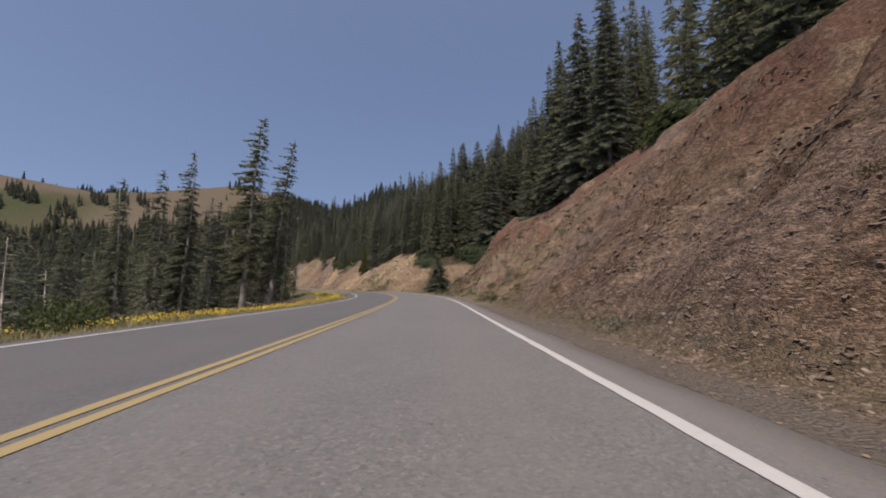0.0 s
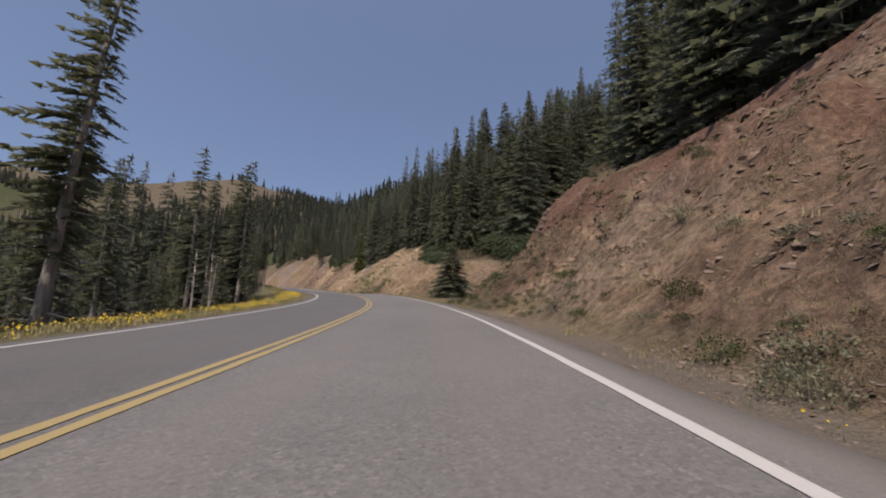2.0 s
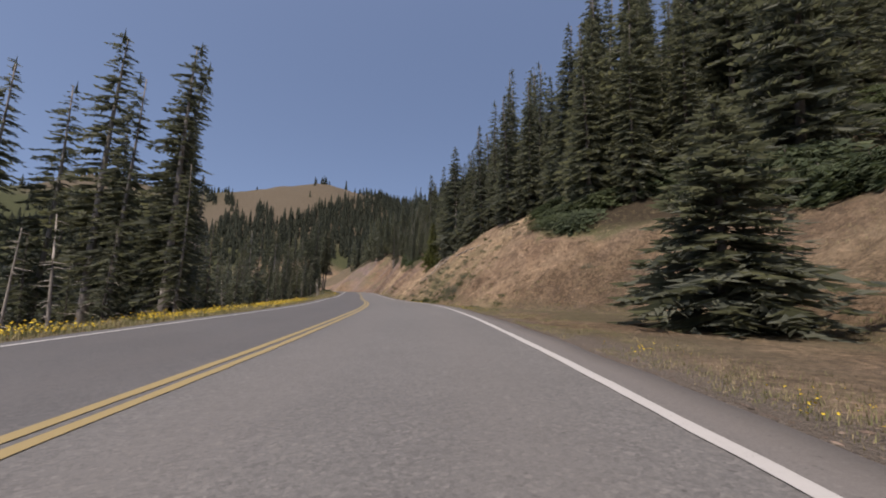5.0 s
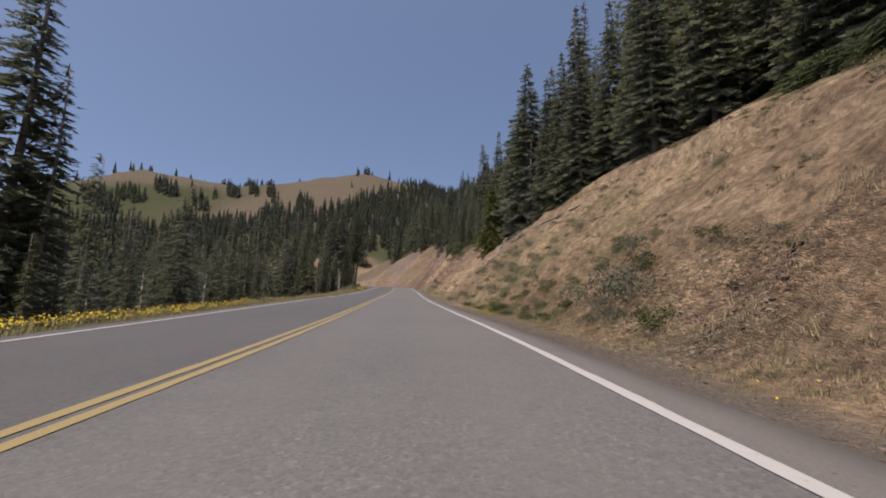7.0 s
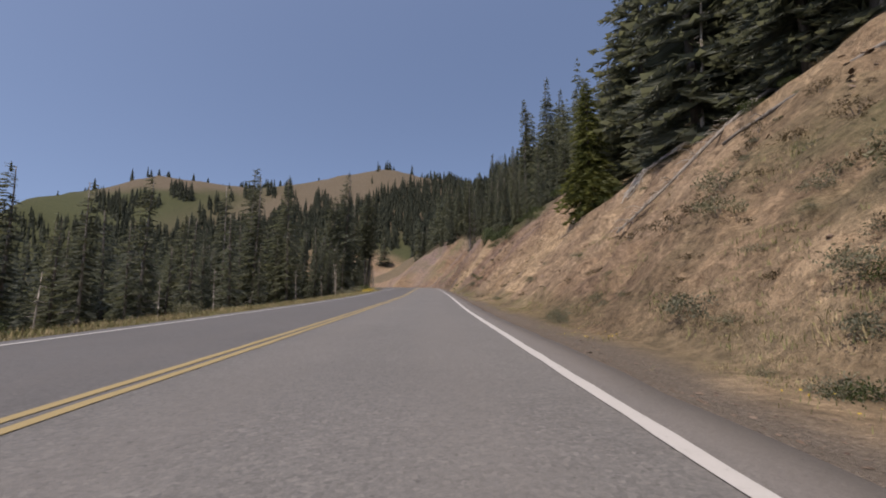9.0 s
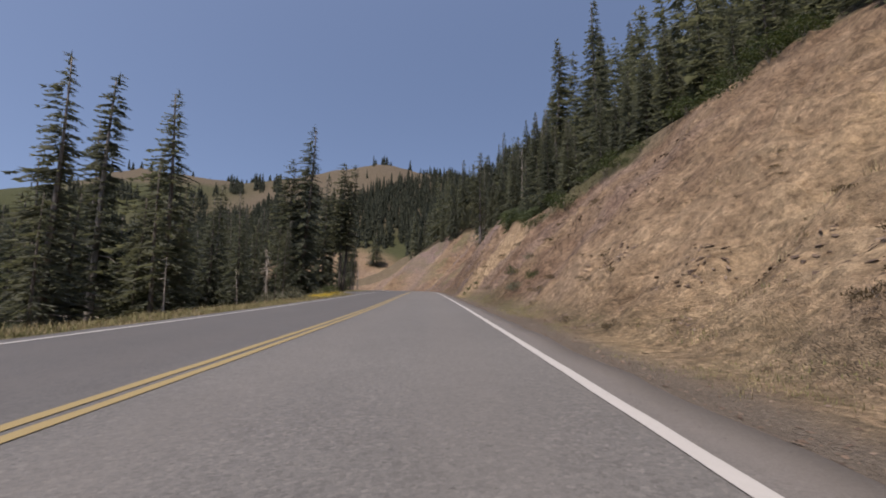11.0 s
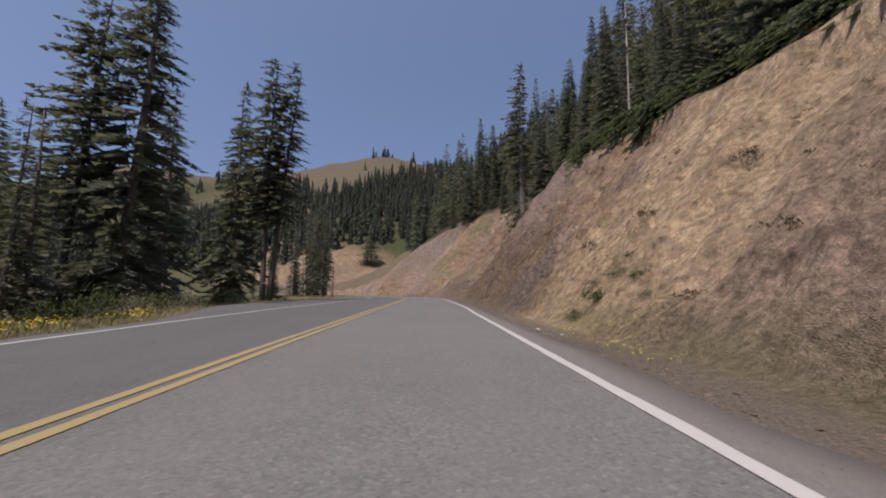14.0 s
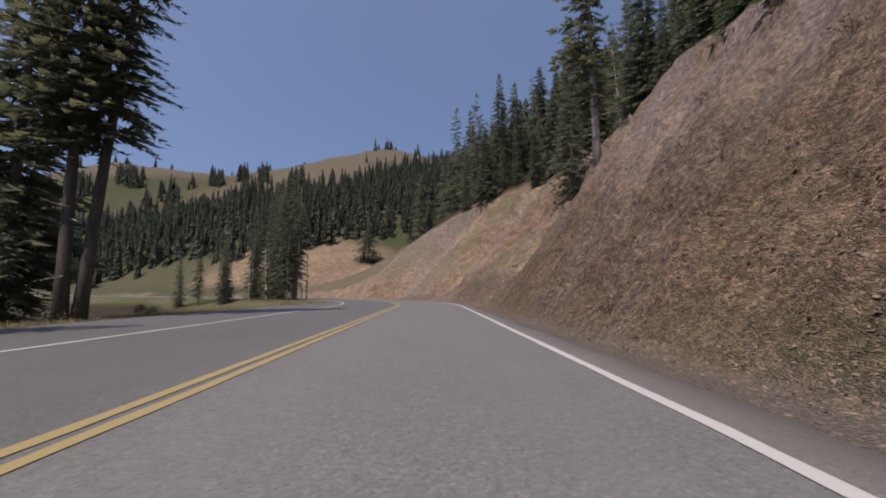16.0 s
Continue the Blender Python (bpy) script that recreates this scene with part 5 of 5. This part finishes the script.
for s in np.arange(80, 126, 0.95):
    rl = float(toe_at(s) + rim_height(s) / np.tan(np.radians(cut_angle(s))))
    set_down(_r.choice(BROWNS + BROWNS + GREENS), s, rl + _r.uniform(-0.2, 0.7), _r.uniform(0.4, 0.9), 0.7)
# left verge bushes
for s, l, kind, size in [(9.2, -7.6, GREENS[0], 1.2), (10.2, -8.0, GREENS[1], 1.3), (10.9, -8.6, GREENS[0], 1.1), (14.0, -8.8, SAGES[0], 1.0), (52.0, -8.9, GREENS[1], 0.9), (56.0, -8.4, SAGES[1], 0.8), (103.0, -7.9, SAGES[0], 0.8), (110.0, -8.2, GREENS[0], 0.7), (118.0, -8.6, SAGES[1], 0.9), (152.0, -8.4, SAGES[0], 1.5), (151.0, -9.4, SAGES[1], 1.4), (163.0, -9.2, SAGES[0], 1.2), (166.0, -8.9, GREENS[0], 1.4), (168.0, -9.3, SAGES[1], 1.5), (170.0, -9.6, GREENS[1], 1.3), (173.5, -10.2, SAGES[0], 1.4), (178.0, -10.6, GREENS[0], 1.3), (165.0, -9.5, GREENS[0], 1.0), (176.0, -11.0, GREENS[1], 1.0), (181.0, -11.2, GREENS[0], 1.1), (186.0, -11.4, SAGES[1], 1.1), (172.0, -10.6, SAGES[0], 1.2), (190.0, -11.4, GREENS[1], 0.9)]:
    set_down(kind, s, l, size)

# low spreading firs on the bowl and along the lip of the bank
MATS = [tree(k, 2.4, 3.4, MAT_FIR, "low spreading mat of green fir on the dry slope", "shrub fir", name="shrub_fir", bare=0.0, arms=16, twigs=18, gap=0.2, droop=0.14, ragged=0.2, top_power=0.45, fan=0.62, slim=0.2, trunk=0.08) for k in (111, 112)]
for s, l, size, squash in [(76.6, 17.0, 0.95, 0.75), (70.0, 18.4, 0.85, 0.7), (80.6, 15.4, 0.8, 0.8), (83.2, 11.2, 0.6, 0.6), (81.4, 12.4, 0.65, 0.65), (82.0, 9.6, 0.5, 0.6), (84.5, 10.6, 0.48, 0.6), (87.5, 11.8, 0.5, 0.6), (80.0, 10.2, 0.55, 0.6), (90.0, 12.2, 0.5, 0.7), (22.8, 13.2, 0.55, 1.0), (23.8, 13.6, 0.5, 1.0), (171.5, 9.6, 0.5, 0.8), (175.0, 10.2, 0.55, 0.8), (179.0, 10.8, 0.5, 0.8), (183.0, 11.2, 0.55, 0.8), (187.0, 12.0, 0.5, 0.9), (161.6, 9.6, 0.42, 0.8), (163.4, 9.6, 0.45, 0.8), (165.2, 9.8, 0.42, 0.8), (167.4, 9.8, 0.4, 0.8), (169.4, 9.8, 0.4, 0.8), (73.2, 17.8, 1.05, 0.8), (71.6, 17.4, 0.85, 0.75), (75.0, 17.6, 0.95, 0.8), (75.0, 26.8, 1.1, 0.8), (72.0, 26.2, 1.0, 0.8), (69.6, 25.8, 0.8, 0.8)]:
    set_down(MATS[int(s) % 2], s, l, size, squash, lie=0.9, sink=0.1)


def snag(seed, tall, rad):
    root = new("dead_tree")
    tagged(root, "bare grey dead tree trunk with broken branches", "dead tree", "dead trees beside the road")
    stem = part("trunk", trunk_bm(seed, tall, rad, 0.0), DEAD, root)
    for bm in bare_arms(seed, tall, 0.15, 0.98, tall * 0.13, 18):
        part("broken_limb", bm, DEAD, stem)
    return root


SNAGS = [(snag(k, 6.0, 0.085), 6.0) for k in (121, 122, 123)]
for x, y, tall in [(-50.9, 143.9, 3.9), (-51.5, 144.8, 4.1), (-51.4, 142.0, 2.8), (-51.2, 144.2, 3.4), (-12.6, 13.2, 3.4), (-13.4, 15.6, 2.8), (-20.8, 52.0, 4.2), (-22.6, 60.0, 5.4), (-27.2, 71.5, 6.2), (-25.4, 68.2, 5.0), (-31.5, 82.8, 3.0), (-34.2, 87.2, 3.2), (-36.8, 90.2, 2.6), (-40.2, 96.5, 3.4), (-44.4, 103.5, 4.0), (-46.6, 108.8, 4.6), (-48.2, 113.2, 4.2), (-50.8, 122.0, 3.6), (-52.6, 128.4, 4.4), (-50.0, 135.8, 3.4), (-82.8, 200.4, 5.6), (-81.2, 204.8, 6.2), (-78.8, 201.0, 4.0), (-85.0, 200.2, 4.4), (-66.0, 172.0, 3.2), (-69.0, 174.4, 2.6)]:
    put(RNG.choice(SNAGS), x, y, tall, RNG.uniform(0, 5), RNG.uniform(0, 360))
# grey spars among the firs above the bank
for s, l, tall in [(88.6, 17.5, 12.0), (83.6, 18.6, 10.0), (112.0, 11.4, 10.0), (118.5, 10.6, 9.0), (179.5, 12.0, 8.0), (208.0, 20.5, 9.0)]:
    x, y, _ = road_point(s, l)
    put(RNG.choice(SNAGS), x, y, tall, RNG.uniform(0, 6), RNG.uniform(0, 360), wide=0.55)


def fallen_log(seed, ends, radii, lift, stubs, reach, label):
    """A dead trunk lying on the face between two places (station, offset), with the stubs of its branches."""
    r = random.Random(seed)
    root = new("fallen_log")
    tagged(root, label, "log")
    (s0, l0), (s1, l1) = ends
    pts = []
    for k in range(15):
        x, y, _ = road_point(s0 + (s1 - s0) * k / 14, l0 + (l1 - l0) * k / 14)
        pts.append(Vector((x, y, height(x, y) + lift)))
    line = [sum((pts[max(0, min(14, i + d))] for d in (-3, -2, -1, 0, 1, 2, 3)), Vector()) / 7 for i in range(15)]
    bm = bmesh.new()
    tube(bm, line, [radii[0] + (radii[1] - radii[0]) * k / 14 for k in range(15)], 9)
    for f in bm.faces:
        f.smooth = True
    stem = part("trunk", bm, GREY_BARK, root)
    for _ in range(stubs):
        bm = bmesh.new()
        i = r.uniform(0.5, 13.5)
        p = line[int(i)].lerp(line[int(i) + 1], i - int(i))
        d = Vector((-0.7 + r.uniform(-0.6, 0.4), -0.7 + r.uniform(-0.5, 0.5), -0.4 + r.uniform(-0.5, 0.7))).normalized() * r.uniform(0.25, 1.0) * reach
        tube(bm, [p, p + d * 0.55 + Vector((0, 0, 0.02)), p + d + Vector((0, 0, -0.1))], [0.014, 0.01, 0.004], 4)
        part("branch_stub", bm, DEAD, stem, "thin grey branch stub")


def bleached_root(s, l, seed, length):
    r = random.Random(seed)
    root = new("bleached_root")
    tagged(root, "bleached white tangle of dead roots on the bank's lip", "dead wood")
    for _ in range(14):
        bm = bmesh.new()
        a, b = r.uniform(-0.5, 0.5), r.uniform(0.4, 1.0) * length
        pts = []
        for k in range(6):
            x, y, _ = road_point(s - b * k / 5 * 0.8 + r.uniform(-0.12, 0.12), l + a * 0.4 + b * k / 5 * 0.75 + r.uniform(-0.12, 0.12))
            pts.append(Vector((x, y, height(x, y) + 0.15 + 0.2 * r.random())))
        tube(bm, pts, [0.02 - 0.003 * k for k in range(6)], 5)
        part("root", bm, BLEACHED, root)


fallen_log(131, ((114.8, 5.2), (115.6, 11.8)), (0.032, 0.074), 0.24, 70, 0.75, "long dead fallen trunk lying up the bare bank")
fallen_log(132, ((114.6, 8.2), (102.0, 10.4)), (0.04, 0.085), 0.1, 14, 0.5, "weathered grey fallen trunk lying along the bank's lip")
bleached_root(120.4, 8.3, 141, 1.8)
bleached_root(119.2, 9.8, 142, 1.3)


# ---- stones ----
def stone_arrays(r, n):
    """n rough flat stones of unit size, (n, 8, 3) corners and their faces."""
    base = np.array([[1, 0, 0], [0.55, 0.85, 0.05], [-0.6, 0.8, -0.05], [-1, 0, 0.05], [-0.5, -0.85, 0], [0.6, -0.75, 0.05], [0.1, 0.05, 0.62], [0, 0, -0.55]])
    v = base[None] * r.uniform(0.65, 1.25, (n, 8, 3))
    f = np.array([(0, 1, 6), (1, 2, 6), (2, 3, 6), (3, 4, 6), (4, 5, 6), (5, 0, 6)])
    return v, f


def slope_frames(x, y):
    e = 0.25
    z0, zx, zy = land(x, y)[0], land(x + e, y)[0], land(x, y + e)[0]
    n = np.stack([-(zx - z0) / e, -(zy - z0) / e, np.ones_like(z0)], 1)
    return z0, n / np.linalg.norm(n, axis=1)[:, None]


def scree(name, seed, count, label, pick, size, tilt=0.3, along=True):
    r = np.random.default_rng(seed)
    s, l, keep = pick(r, count)
    s, l = s[keep], l[keep]
    p = road_point(s, l)
    z, n = slope_frames(p[:, 0], p[:, 1])
    v, f = stone_arrays(r, len(s))
    k = size(r, s)
    v = v * k[:, None, None] * np.array([1.5, 0.7, 0.4] if along else [1.0, 0.72, 0.5])
    a = r.uniform(0, 6.283, len(s))
    if along:
        # slabs lie with the bedding, their long side along the road
        a = np.arctan2(on_line(s, LINE_D[:, 1]), on_line(s, LINE_D[:, 0])) + r.normal(0, 0.4, len(s))
        n = n + np.array([0, 0, 0.7])
    t = np.stack([np.cos(a), np.sin(a), np.zeros_like(a)], 1)
    n = n + r.normal(0, tilt, n.shape)
    n /= np.linalg.norm(n, axis=1)[:, None]
    t = t - n * (t * n).sum(1)[:, None]
    t /= np.linalg.norm(t, axis=1)[:, None]
    b = np.cross(n, t)
    w = v[..., :1] * t[:, None] + v[..., 1:2] * b[:, None] + v[..., 2:] * n[:, None]
    w += np.stack([p[:, 0], p[:, 1], z], 1)[:, None] + n[:, None] * (k * 0.12)[:, None, None]
    faces = (f[None] + 8 * np.arange(len(s))[:, None, None]).reshape(-1, 3)
    ob = new(name, mesh_of(name, w.reshape(-1, 3), faces, STONE))
    return tagged(ob, label, "stones", kind="stuff")


def scree_places(r, n):
    s = r.uniform(-4, 200, n)
    l = toe_at(s) + np.abs(r.normal(0, 1, n)) * np.interp(s, [0, 40, 60, 80, 120, 150, 170, 200], [2.4, 2.4, 1.2, 2.2, 2.0, 1.6, 2.0, 2.2]) - 0.25
    patch = fractal(s / 5.0, l / 3.0, 131) + 0.3 * fractal(s / 1.2, l / 1.2, 133)
    heavy = np.interp(s, [0, 14, 22, 36, 44, 52, 60, 76, 84, 96, 108, 114, 122, 140, 158, 168, 178, 200], [0.6, 0.45, -0.3, -0.25, 0.1, 0.3, -0.3, -0.1, 0.0, -0.3, -0.4, -0.4, -0.4, -0.5, -0.5, 0.2, 0.9, 0.7])
    return s, l, (patch + heavy > 0.0) & (l < toe_at(s) + np.interp(s, [158, 168], [9.0, 3.4]))


def verge_places(r, n):
    s = r.uniform(-4, 200, n)
    l = pave_right(s) + 0.12 + np.abs(r.normal(0, 0.45, n))
    return s, l, l < toe_at(s) + 0.3


def rubble_places(r, n):
    s = r.uniform(4, 200, n)
    up = r.uniform(1.5, 8.5, n)
    l = toe_at(s) + up
    patch = fractal(s / 3.2, l / 1.7, 231) + 0.5 * fractal(s / 0.9, l / 0.7, 233)
    heavy = np.interp(s, [0, 20, 26, 50, 56, 80, 140, 156, 168, 200], [0.15, 0.3, 0.5, 0.6, -0.5, -0.05, 0.1, 0.1, -0.25, -0.35])
    ok = l < toe_at(s) + rim_height(s) / np.tan(np.radians(cut_angle(s))) - 0.3
    return s, l, (patch + heavy > 0.42) & ok


scree("scree", 151, 130000, "loose brown broken rock chips on the cut bank", scree_places, lambda r, s: np.clip(np.exp(r.normal(-3.2, 0.4, len(s))), 0.018, 0.07) * np.interp(s, [10, 20, 40, 140, 170], [0.52, 0.58, 0.52, 0.55, 0.46]))
scree("rubble", 157, 42000, "crumbling reddish-brown rock ledges on the upper bank", rubble_places, lambda r, s: np.clip(np.exp(r.normal(-3.1, 0.4, len(s))), 0.025, 0.08))
scree("gravel", 153, 9000, "small grey gravel along the pavement's edge", verge_places, lambda r, s: np.clip(np.exp(r.normal(-4.1, 0.42, len(s))), 0.008, 0.045), 0.12, False)


def boulder(seed, mat, name, label):
    """An angular block of broken rock."""
    r = random.Random(seed)
    bm = bmesh.new()
    for _ in range(18):
        d = Vector((r.gauss(0, 1), r.gauss(0, 1), r.gauss(0, 1))).normalized() * r.uniform(0.42, 0.55)
        bm.verts.new((d.x * 1.2, d.y * 0.85, d.z * 0.6))
    bmesh.ops.convex_hull(bm, input=bm.verts)
    bmesh.ops.delete(bm, geom=[v for v in bm.verts if not v.link_faces], context="VERTS")
    me = bpy.data.meshes.new(name)
    bm.to_mesh(me)
    bm.free()
    me.materials.append(mat)
    return tagged(new(name, me), label, "rock", "rocks on the bank")


ROCKS = [boulder(k, STONE, "rock", "brown weathered rock lodged in the cut bank") for k in (161, 162, 163)]
for _ in range(46):
    s = _r.choice((_r.uniform(0, 54), _r.uniform(78, 200), _r.uniform(150, 200)))
    set_down(_r.choice(ROCKS), s, float(toe_at(s)) + _r.uniform(0.1, 7.5), _r.uniform(0.07, 0.14), sink=0.03)
WHITE_ROCK = boulder(164, PALE_STONE, "white_rock", "pale whitish stone lying on the gravel shoulder")
# clods and blocks crumbling out of the upper face
for _ in range(150):
    s = _r.uniform(22, 51)
    set_down(_r.choice(ROCKS), s, float(toe_at(s)) + _r.uniform(3.0, 9.5), 0.12 + 0.2 * _r.random() ** 2, _r.uniform(0.8, 1.4), sink=0.03)
# the reddish outcrop at the shoulder of the bank, beside the grassy bowl
for _ in range(130):
    k = _r.random()
    s, l = 50.6 + 2.6 * k + _r.uniform(-0.8, 0.8), 9.6 + 3.4 * k + _r.uniform(-0.5, 0.9)
    set_down(_r.choice(ROCKS), s, l, _r.uniform(0.14, 0.42), _r.uniform(0.8, 1.4), sink=0.02)
set_down(WHITE_ROCK, 162.9, 2.2, 0.12, sink=-0.02)
set_down(WHITE_ROCK, 162.2, 2.5, 0.07, sink=-0.01)


# ---- grass and flowers ----
def blades(name, seed, s, l, tall, mat, label, per=7, spread=0.09, width=0.012):
    """Tufts of grass blades at stations s and offsets l."""
    r = np.random.default_rng(seed)
    p = road_point(s, l)
    z = land(p[:, 0], p[:, 1])[0]
    n = len(s)
    root = np.stack([p[:, 0], p[:, 1], z - 0.02], 1)[:, None] + np.concatenate([r.normal(0, spread, (n, per, 2)), np.zeros((n, per, 1))], 2)
    a = r.uniform(0, 6.283, (n, per))
    h = (tall[:, None] * r.uniform(0.5, 1.15, (n, per)))[..., None]
    d = np.stack([np.cos(a), np.sin(a), np.zeros_like(a)], -1)
    e = np.stack([-np.sin(a), np.cos(a), np.zeros_like(a)], -1)
    up = np.array([0, 0, 1.0])
    tip = root + up * h + d * h * r.uniform(0.15, 0.6, (n, per))[..., None]
    w = e * (width * (0.6 + h))
    q = np.stack([root - w * 1.3, root + w * 1.3, tip], 2).reshape(-1, 3, 3)
    return tagged(new(name, tris_mesh(name, q, mat)), label, "grass", kind="stuff"), tip


def flower_heads(name, seed, at, label, size=0.035):
    """Little cupped yellow heads at places."""
    r = np.random.default_rng(seed)
    n = len(at)
    a = np.linspace(0, 6.283, 6)[:-1]
    k = size * r.uniform(0.6, 1.4, n)
    nx = r.normal(0, 0.55, (n, 3)) + np.array([0, -0.2, 1.0])
    nx /= np.linalg.norm(nx, axis=1)[:, None]
    t = np.cross(nx, np.array([1.0, 0.2, 0.1]))
    t /= np.linalg.norm(t, axis=1)[:, None]
    b = np.cross(nx, t)
    ring = at[:, None] + k[:, None, None] * (np.cos(a)[None, :, None] * t[:, None] + np.sin(a)[None, :, None] * b[:, None]) + nx[:, None] * (0.35 * k)[:, None, None]
    v = np.concatenate([at[:, None], ring], 1)
    f = np.array([(0, 1 + i, 1 + (i + 1) % 5) for i in range(5)])
    faces = (f[None] + 6 * np.arange(n)[:, None, None]).reshape(-1, 3)
    return tagged(new(name, mesh_of(name, v.reshape(-1, 3), faces, PETAL)), label, "flowers", kind="stuff")


def left_verge():
    r = np.random.default_rng(171)
    n = 26000
    s = r.uniform(-6, 232, n)
    out = 0.55 + np.abs(r.normal(0, 1.0, n)) * 1.5
    l = pave_left(s) - out
    keep = (out < 5.5) & (fractal(s / 2.2, out / 1.0, 173) > -0.3)
    s, l, out = s[keep], l[keep], out[keep]
    tall = (0.07 + 0.09 * np.clip(out / 2.0, 0, 1)) * r.uniform(0.6, 1.3, len(s))
    dry = r.random(len(s)) < 0.45
    blades("verge_grass", 175, s[~dry], l[~dry], tall[~dry], GRASS, "green grass and weeds along the road's edge", 8, 0.11, 0.008)
    blades("dry_grass", 177, s[dry], l[dry], tall[dry] * 1.15, STRAW, "dry straw-coloured grass along the road's edge", 8, 0.11, 0.008)
    m = 7500
    s = r.uniform(-6, 228, m)
    out = 1.2 + np.abs(r.normal(0.7, 0.8, m))
    amount = np.interp(s, [0, 4, 18, 60, 92, 106, 114, 136, 152, 156, 163, 169, 171, 228], [-0.6, -0.3, 0.3, 0.3, 0.4, 0.35, -0.9, -0.9, -0.6, 0.8, 0.8, -0.6, -1.2, -1.2])
    keep = (1.5 * fractal(s / 4.2, out / 1.6, 179) + amount > 0.2) & (out < 4.6)
    s, l = s[keep], (pave_left(s) - out)[keep]
    _, tips = blades("flower_stems", 181, s, l, 0.2 * r.uniform(0.45, 1.35, len(s)), GRASS, "green stems and leaves of yellow wildflowers", 5, 0.11, 0.014)
    flower_heads("yellow_flowers", 183, tips.reshape(-1, 3), "massed yellow wildflowers on the grassy verge", 0.021)


def right_verge():
    r = np.random.default_rng(191)
    n = 26000
    s = r.uniform(-4, 205, n)
    e = r.normal(0.05, 0.45, n)
    l = toe_at(s) + e
    rich = np.interp(s, [0, 14, 20, 34, 42, 60, 76, 90, 104, 118, 130, 142, 156, 168, 174, 200], [-0.35, -0.2, 0.15, 0.2, 0.1, 0.35, 0.25, 0.2, 0.15, 0.1, 0.1, 0.32, 0.2, -0.25, -0.3, -0.3])
    keep = (l > pave_right(s) + 0.45) & (fractal(s / 1.6, l / 0.8, 193) + rich > 0.3) & (e < 1.5)
    s, l = s[keep], l[keep]
    # the flat strip of turf below the grassy bowl
    k = r.uniform(51, 80, 5200)
    m = pave_right(k) + 0.35 + np.abs(r.normal(0.5, 0.55, len(k)))
    ok = (fractal(k / 1.8, m / 1.0, 194) > -0.25) & (m < toe_at(k) + 0.6)
    s, l = np.concatenate([s, k[ok]]), np.concatenate([l, m[ok]])
    tall = 0.045 * r.uniform(0.4, 1.6, len(s))
    dry = r.random(len(s)) < 0.34
    blades("verge_grass", 195, s[~dry], l[~dry], tall[~dry], GRASS, "tufts of green grass at the foot of the bank", 9, 0.08, 0.006)
    blades("dry_grass", 197, s[dry], l[dry], tall[dry] * 1.2, STRAW, "dry grass tufts at the foot of the bank", 9, 0.08, 0.006)
    s, l = [], []
    for at, off, count in [(29.5, 2.7, 14), (24.0, 2.5, 10), (42.6, 2.7, 26), (43.1, 2.6, 14), (95.0, 2.7, 110), (96.5, 3.0, 120), (97.4, 3.4, 150), (98.5, 3.3, 130), (99.4, 3.6, 130), (96.0, 3.6, 80), (100.6, 3.5, 70), (102.0, 3.0, 50), (104.0, 2.9, 40), (93.5, 2.6, 30), (100.0, 3.0, 30), (91.0, 2.8, 20), (108.5, 2.7, 20), (120.5, 2.6, 16), (160.2, 2.6, 26), (162.8, 2.7, 20), (159.0, 2.7, 16), (172.6, 3.2, 18), (81.5, 2.8, 24), (79.0, 3.0, 20), (77.0, 2.9, 40), (74.5, 2.8, 40), (72.0, 2.9, 30), (60.0, 2.9, 30), (57.0, 2.8, 40), (54.5, 3.0, 50), (52.5, 3.2, 40), (49.0, 3.4, 40), (46.5, 3.6, 30), (40.0, 3.2, 30)]:
        s += list(at + r.normal(0, 0.4, count // 2))
        l += list(off + r.normal(0, 0.22, count // 2))
    s, l = np.array(s), np.array(l)
    _, tips = blades("flower_stems", 199, s, l, 0.1 * r.uniform(0.6, 1.3, len(s)), GRASS, "green stems of yellow wildflowers below the bank", 5, 0.06, 0.006)
    flower_heads("yellow_flowers", 201, tips[:, :2].reshape(-1, 3), "scattered yellow wildflowers at the foot of the bank", 0.0105)


def slope_grass():
    r = np.random.default_rng(211)
    n = 16000
    s = r.uniform(0, 200, n)
    up = r.uniform(0.3, 9.0, n)
    l = toe_at(s) + up
    dense = np.interp(s, [0, 20, 36, 56, 72, 84, 110, 126, 150, 200], [-0.4, -0.3, -0.35, -0.05, 0.0, -0.15, -0.1, -0.2, -0.4, -0.45])
    keep = fractal(s / 2.5, l / 2.5, 213) + dense > 0.1
    s, l = s[keep], l[keep]
    blades("dry_grass", 215, s, l, 0.13 * r.uniform(0.5, 1.5, len(s)), STRAW, "sparse dry grass tufts scattered on the bank", 7, 0.08, 0.007)


def tufts():
    r = np.random.default_rng(221)
    n = 22000
    s = r.uniform(14, 130, n)
    up = r.uniform(0.4, 6.5, n)
    l = toe_at(s) + up
    keep = fractal(s / 1.6, l / 0.9, 223) + np.interp(s, [14, 20, 46, 51, 54, 58, 80, 86, 94, 108, 116, 130], [-0.2, 0.3, 0.25, 0.1, -0.1, 0.0, 0.05, 0.12, 0.32, 0.25, -0.1, -0.2]) - 0.08 * up > 0.2
    s, l = s[keep], l[keep]
    blades("slope_grass", 225, s, l, 0.095 * r.uniform(0.5, 1.4, len(s)), GRASS, "grey-green grass tufts growing on the bank", 8, 0.09, 0.008)


tufts()
left_verge()
right_verge()
slope_grass()
for p in SAGES + GREENS + BROWNS + MATS + ROCKS + [WHITE_ROCK] + [k for k, _ in SNAGS]:
    for o in (*p.children_recursive, p):
        bpy.data.objects.remove(o)
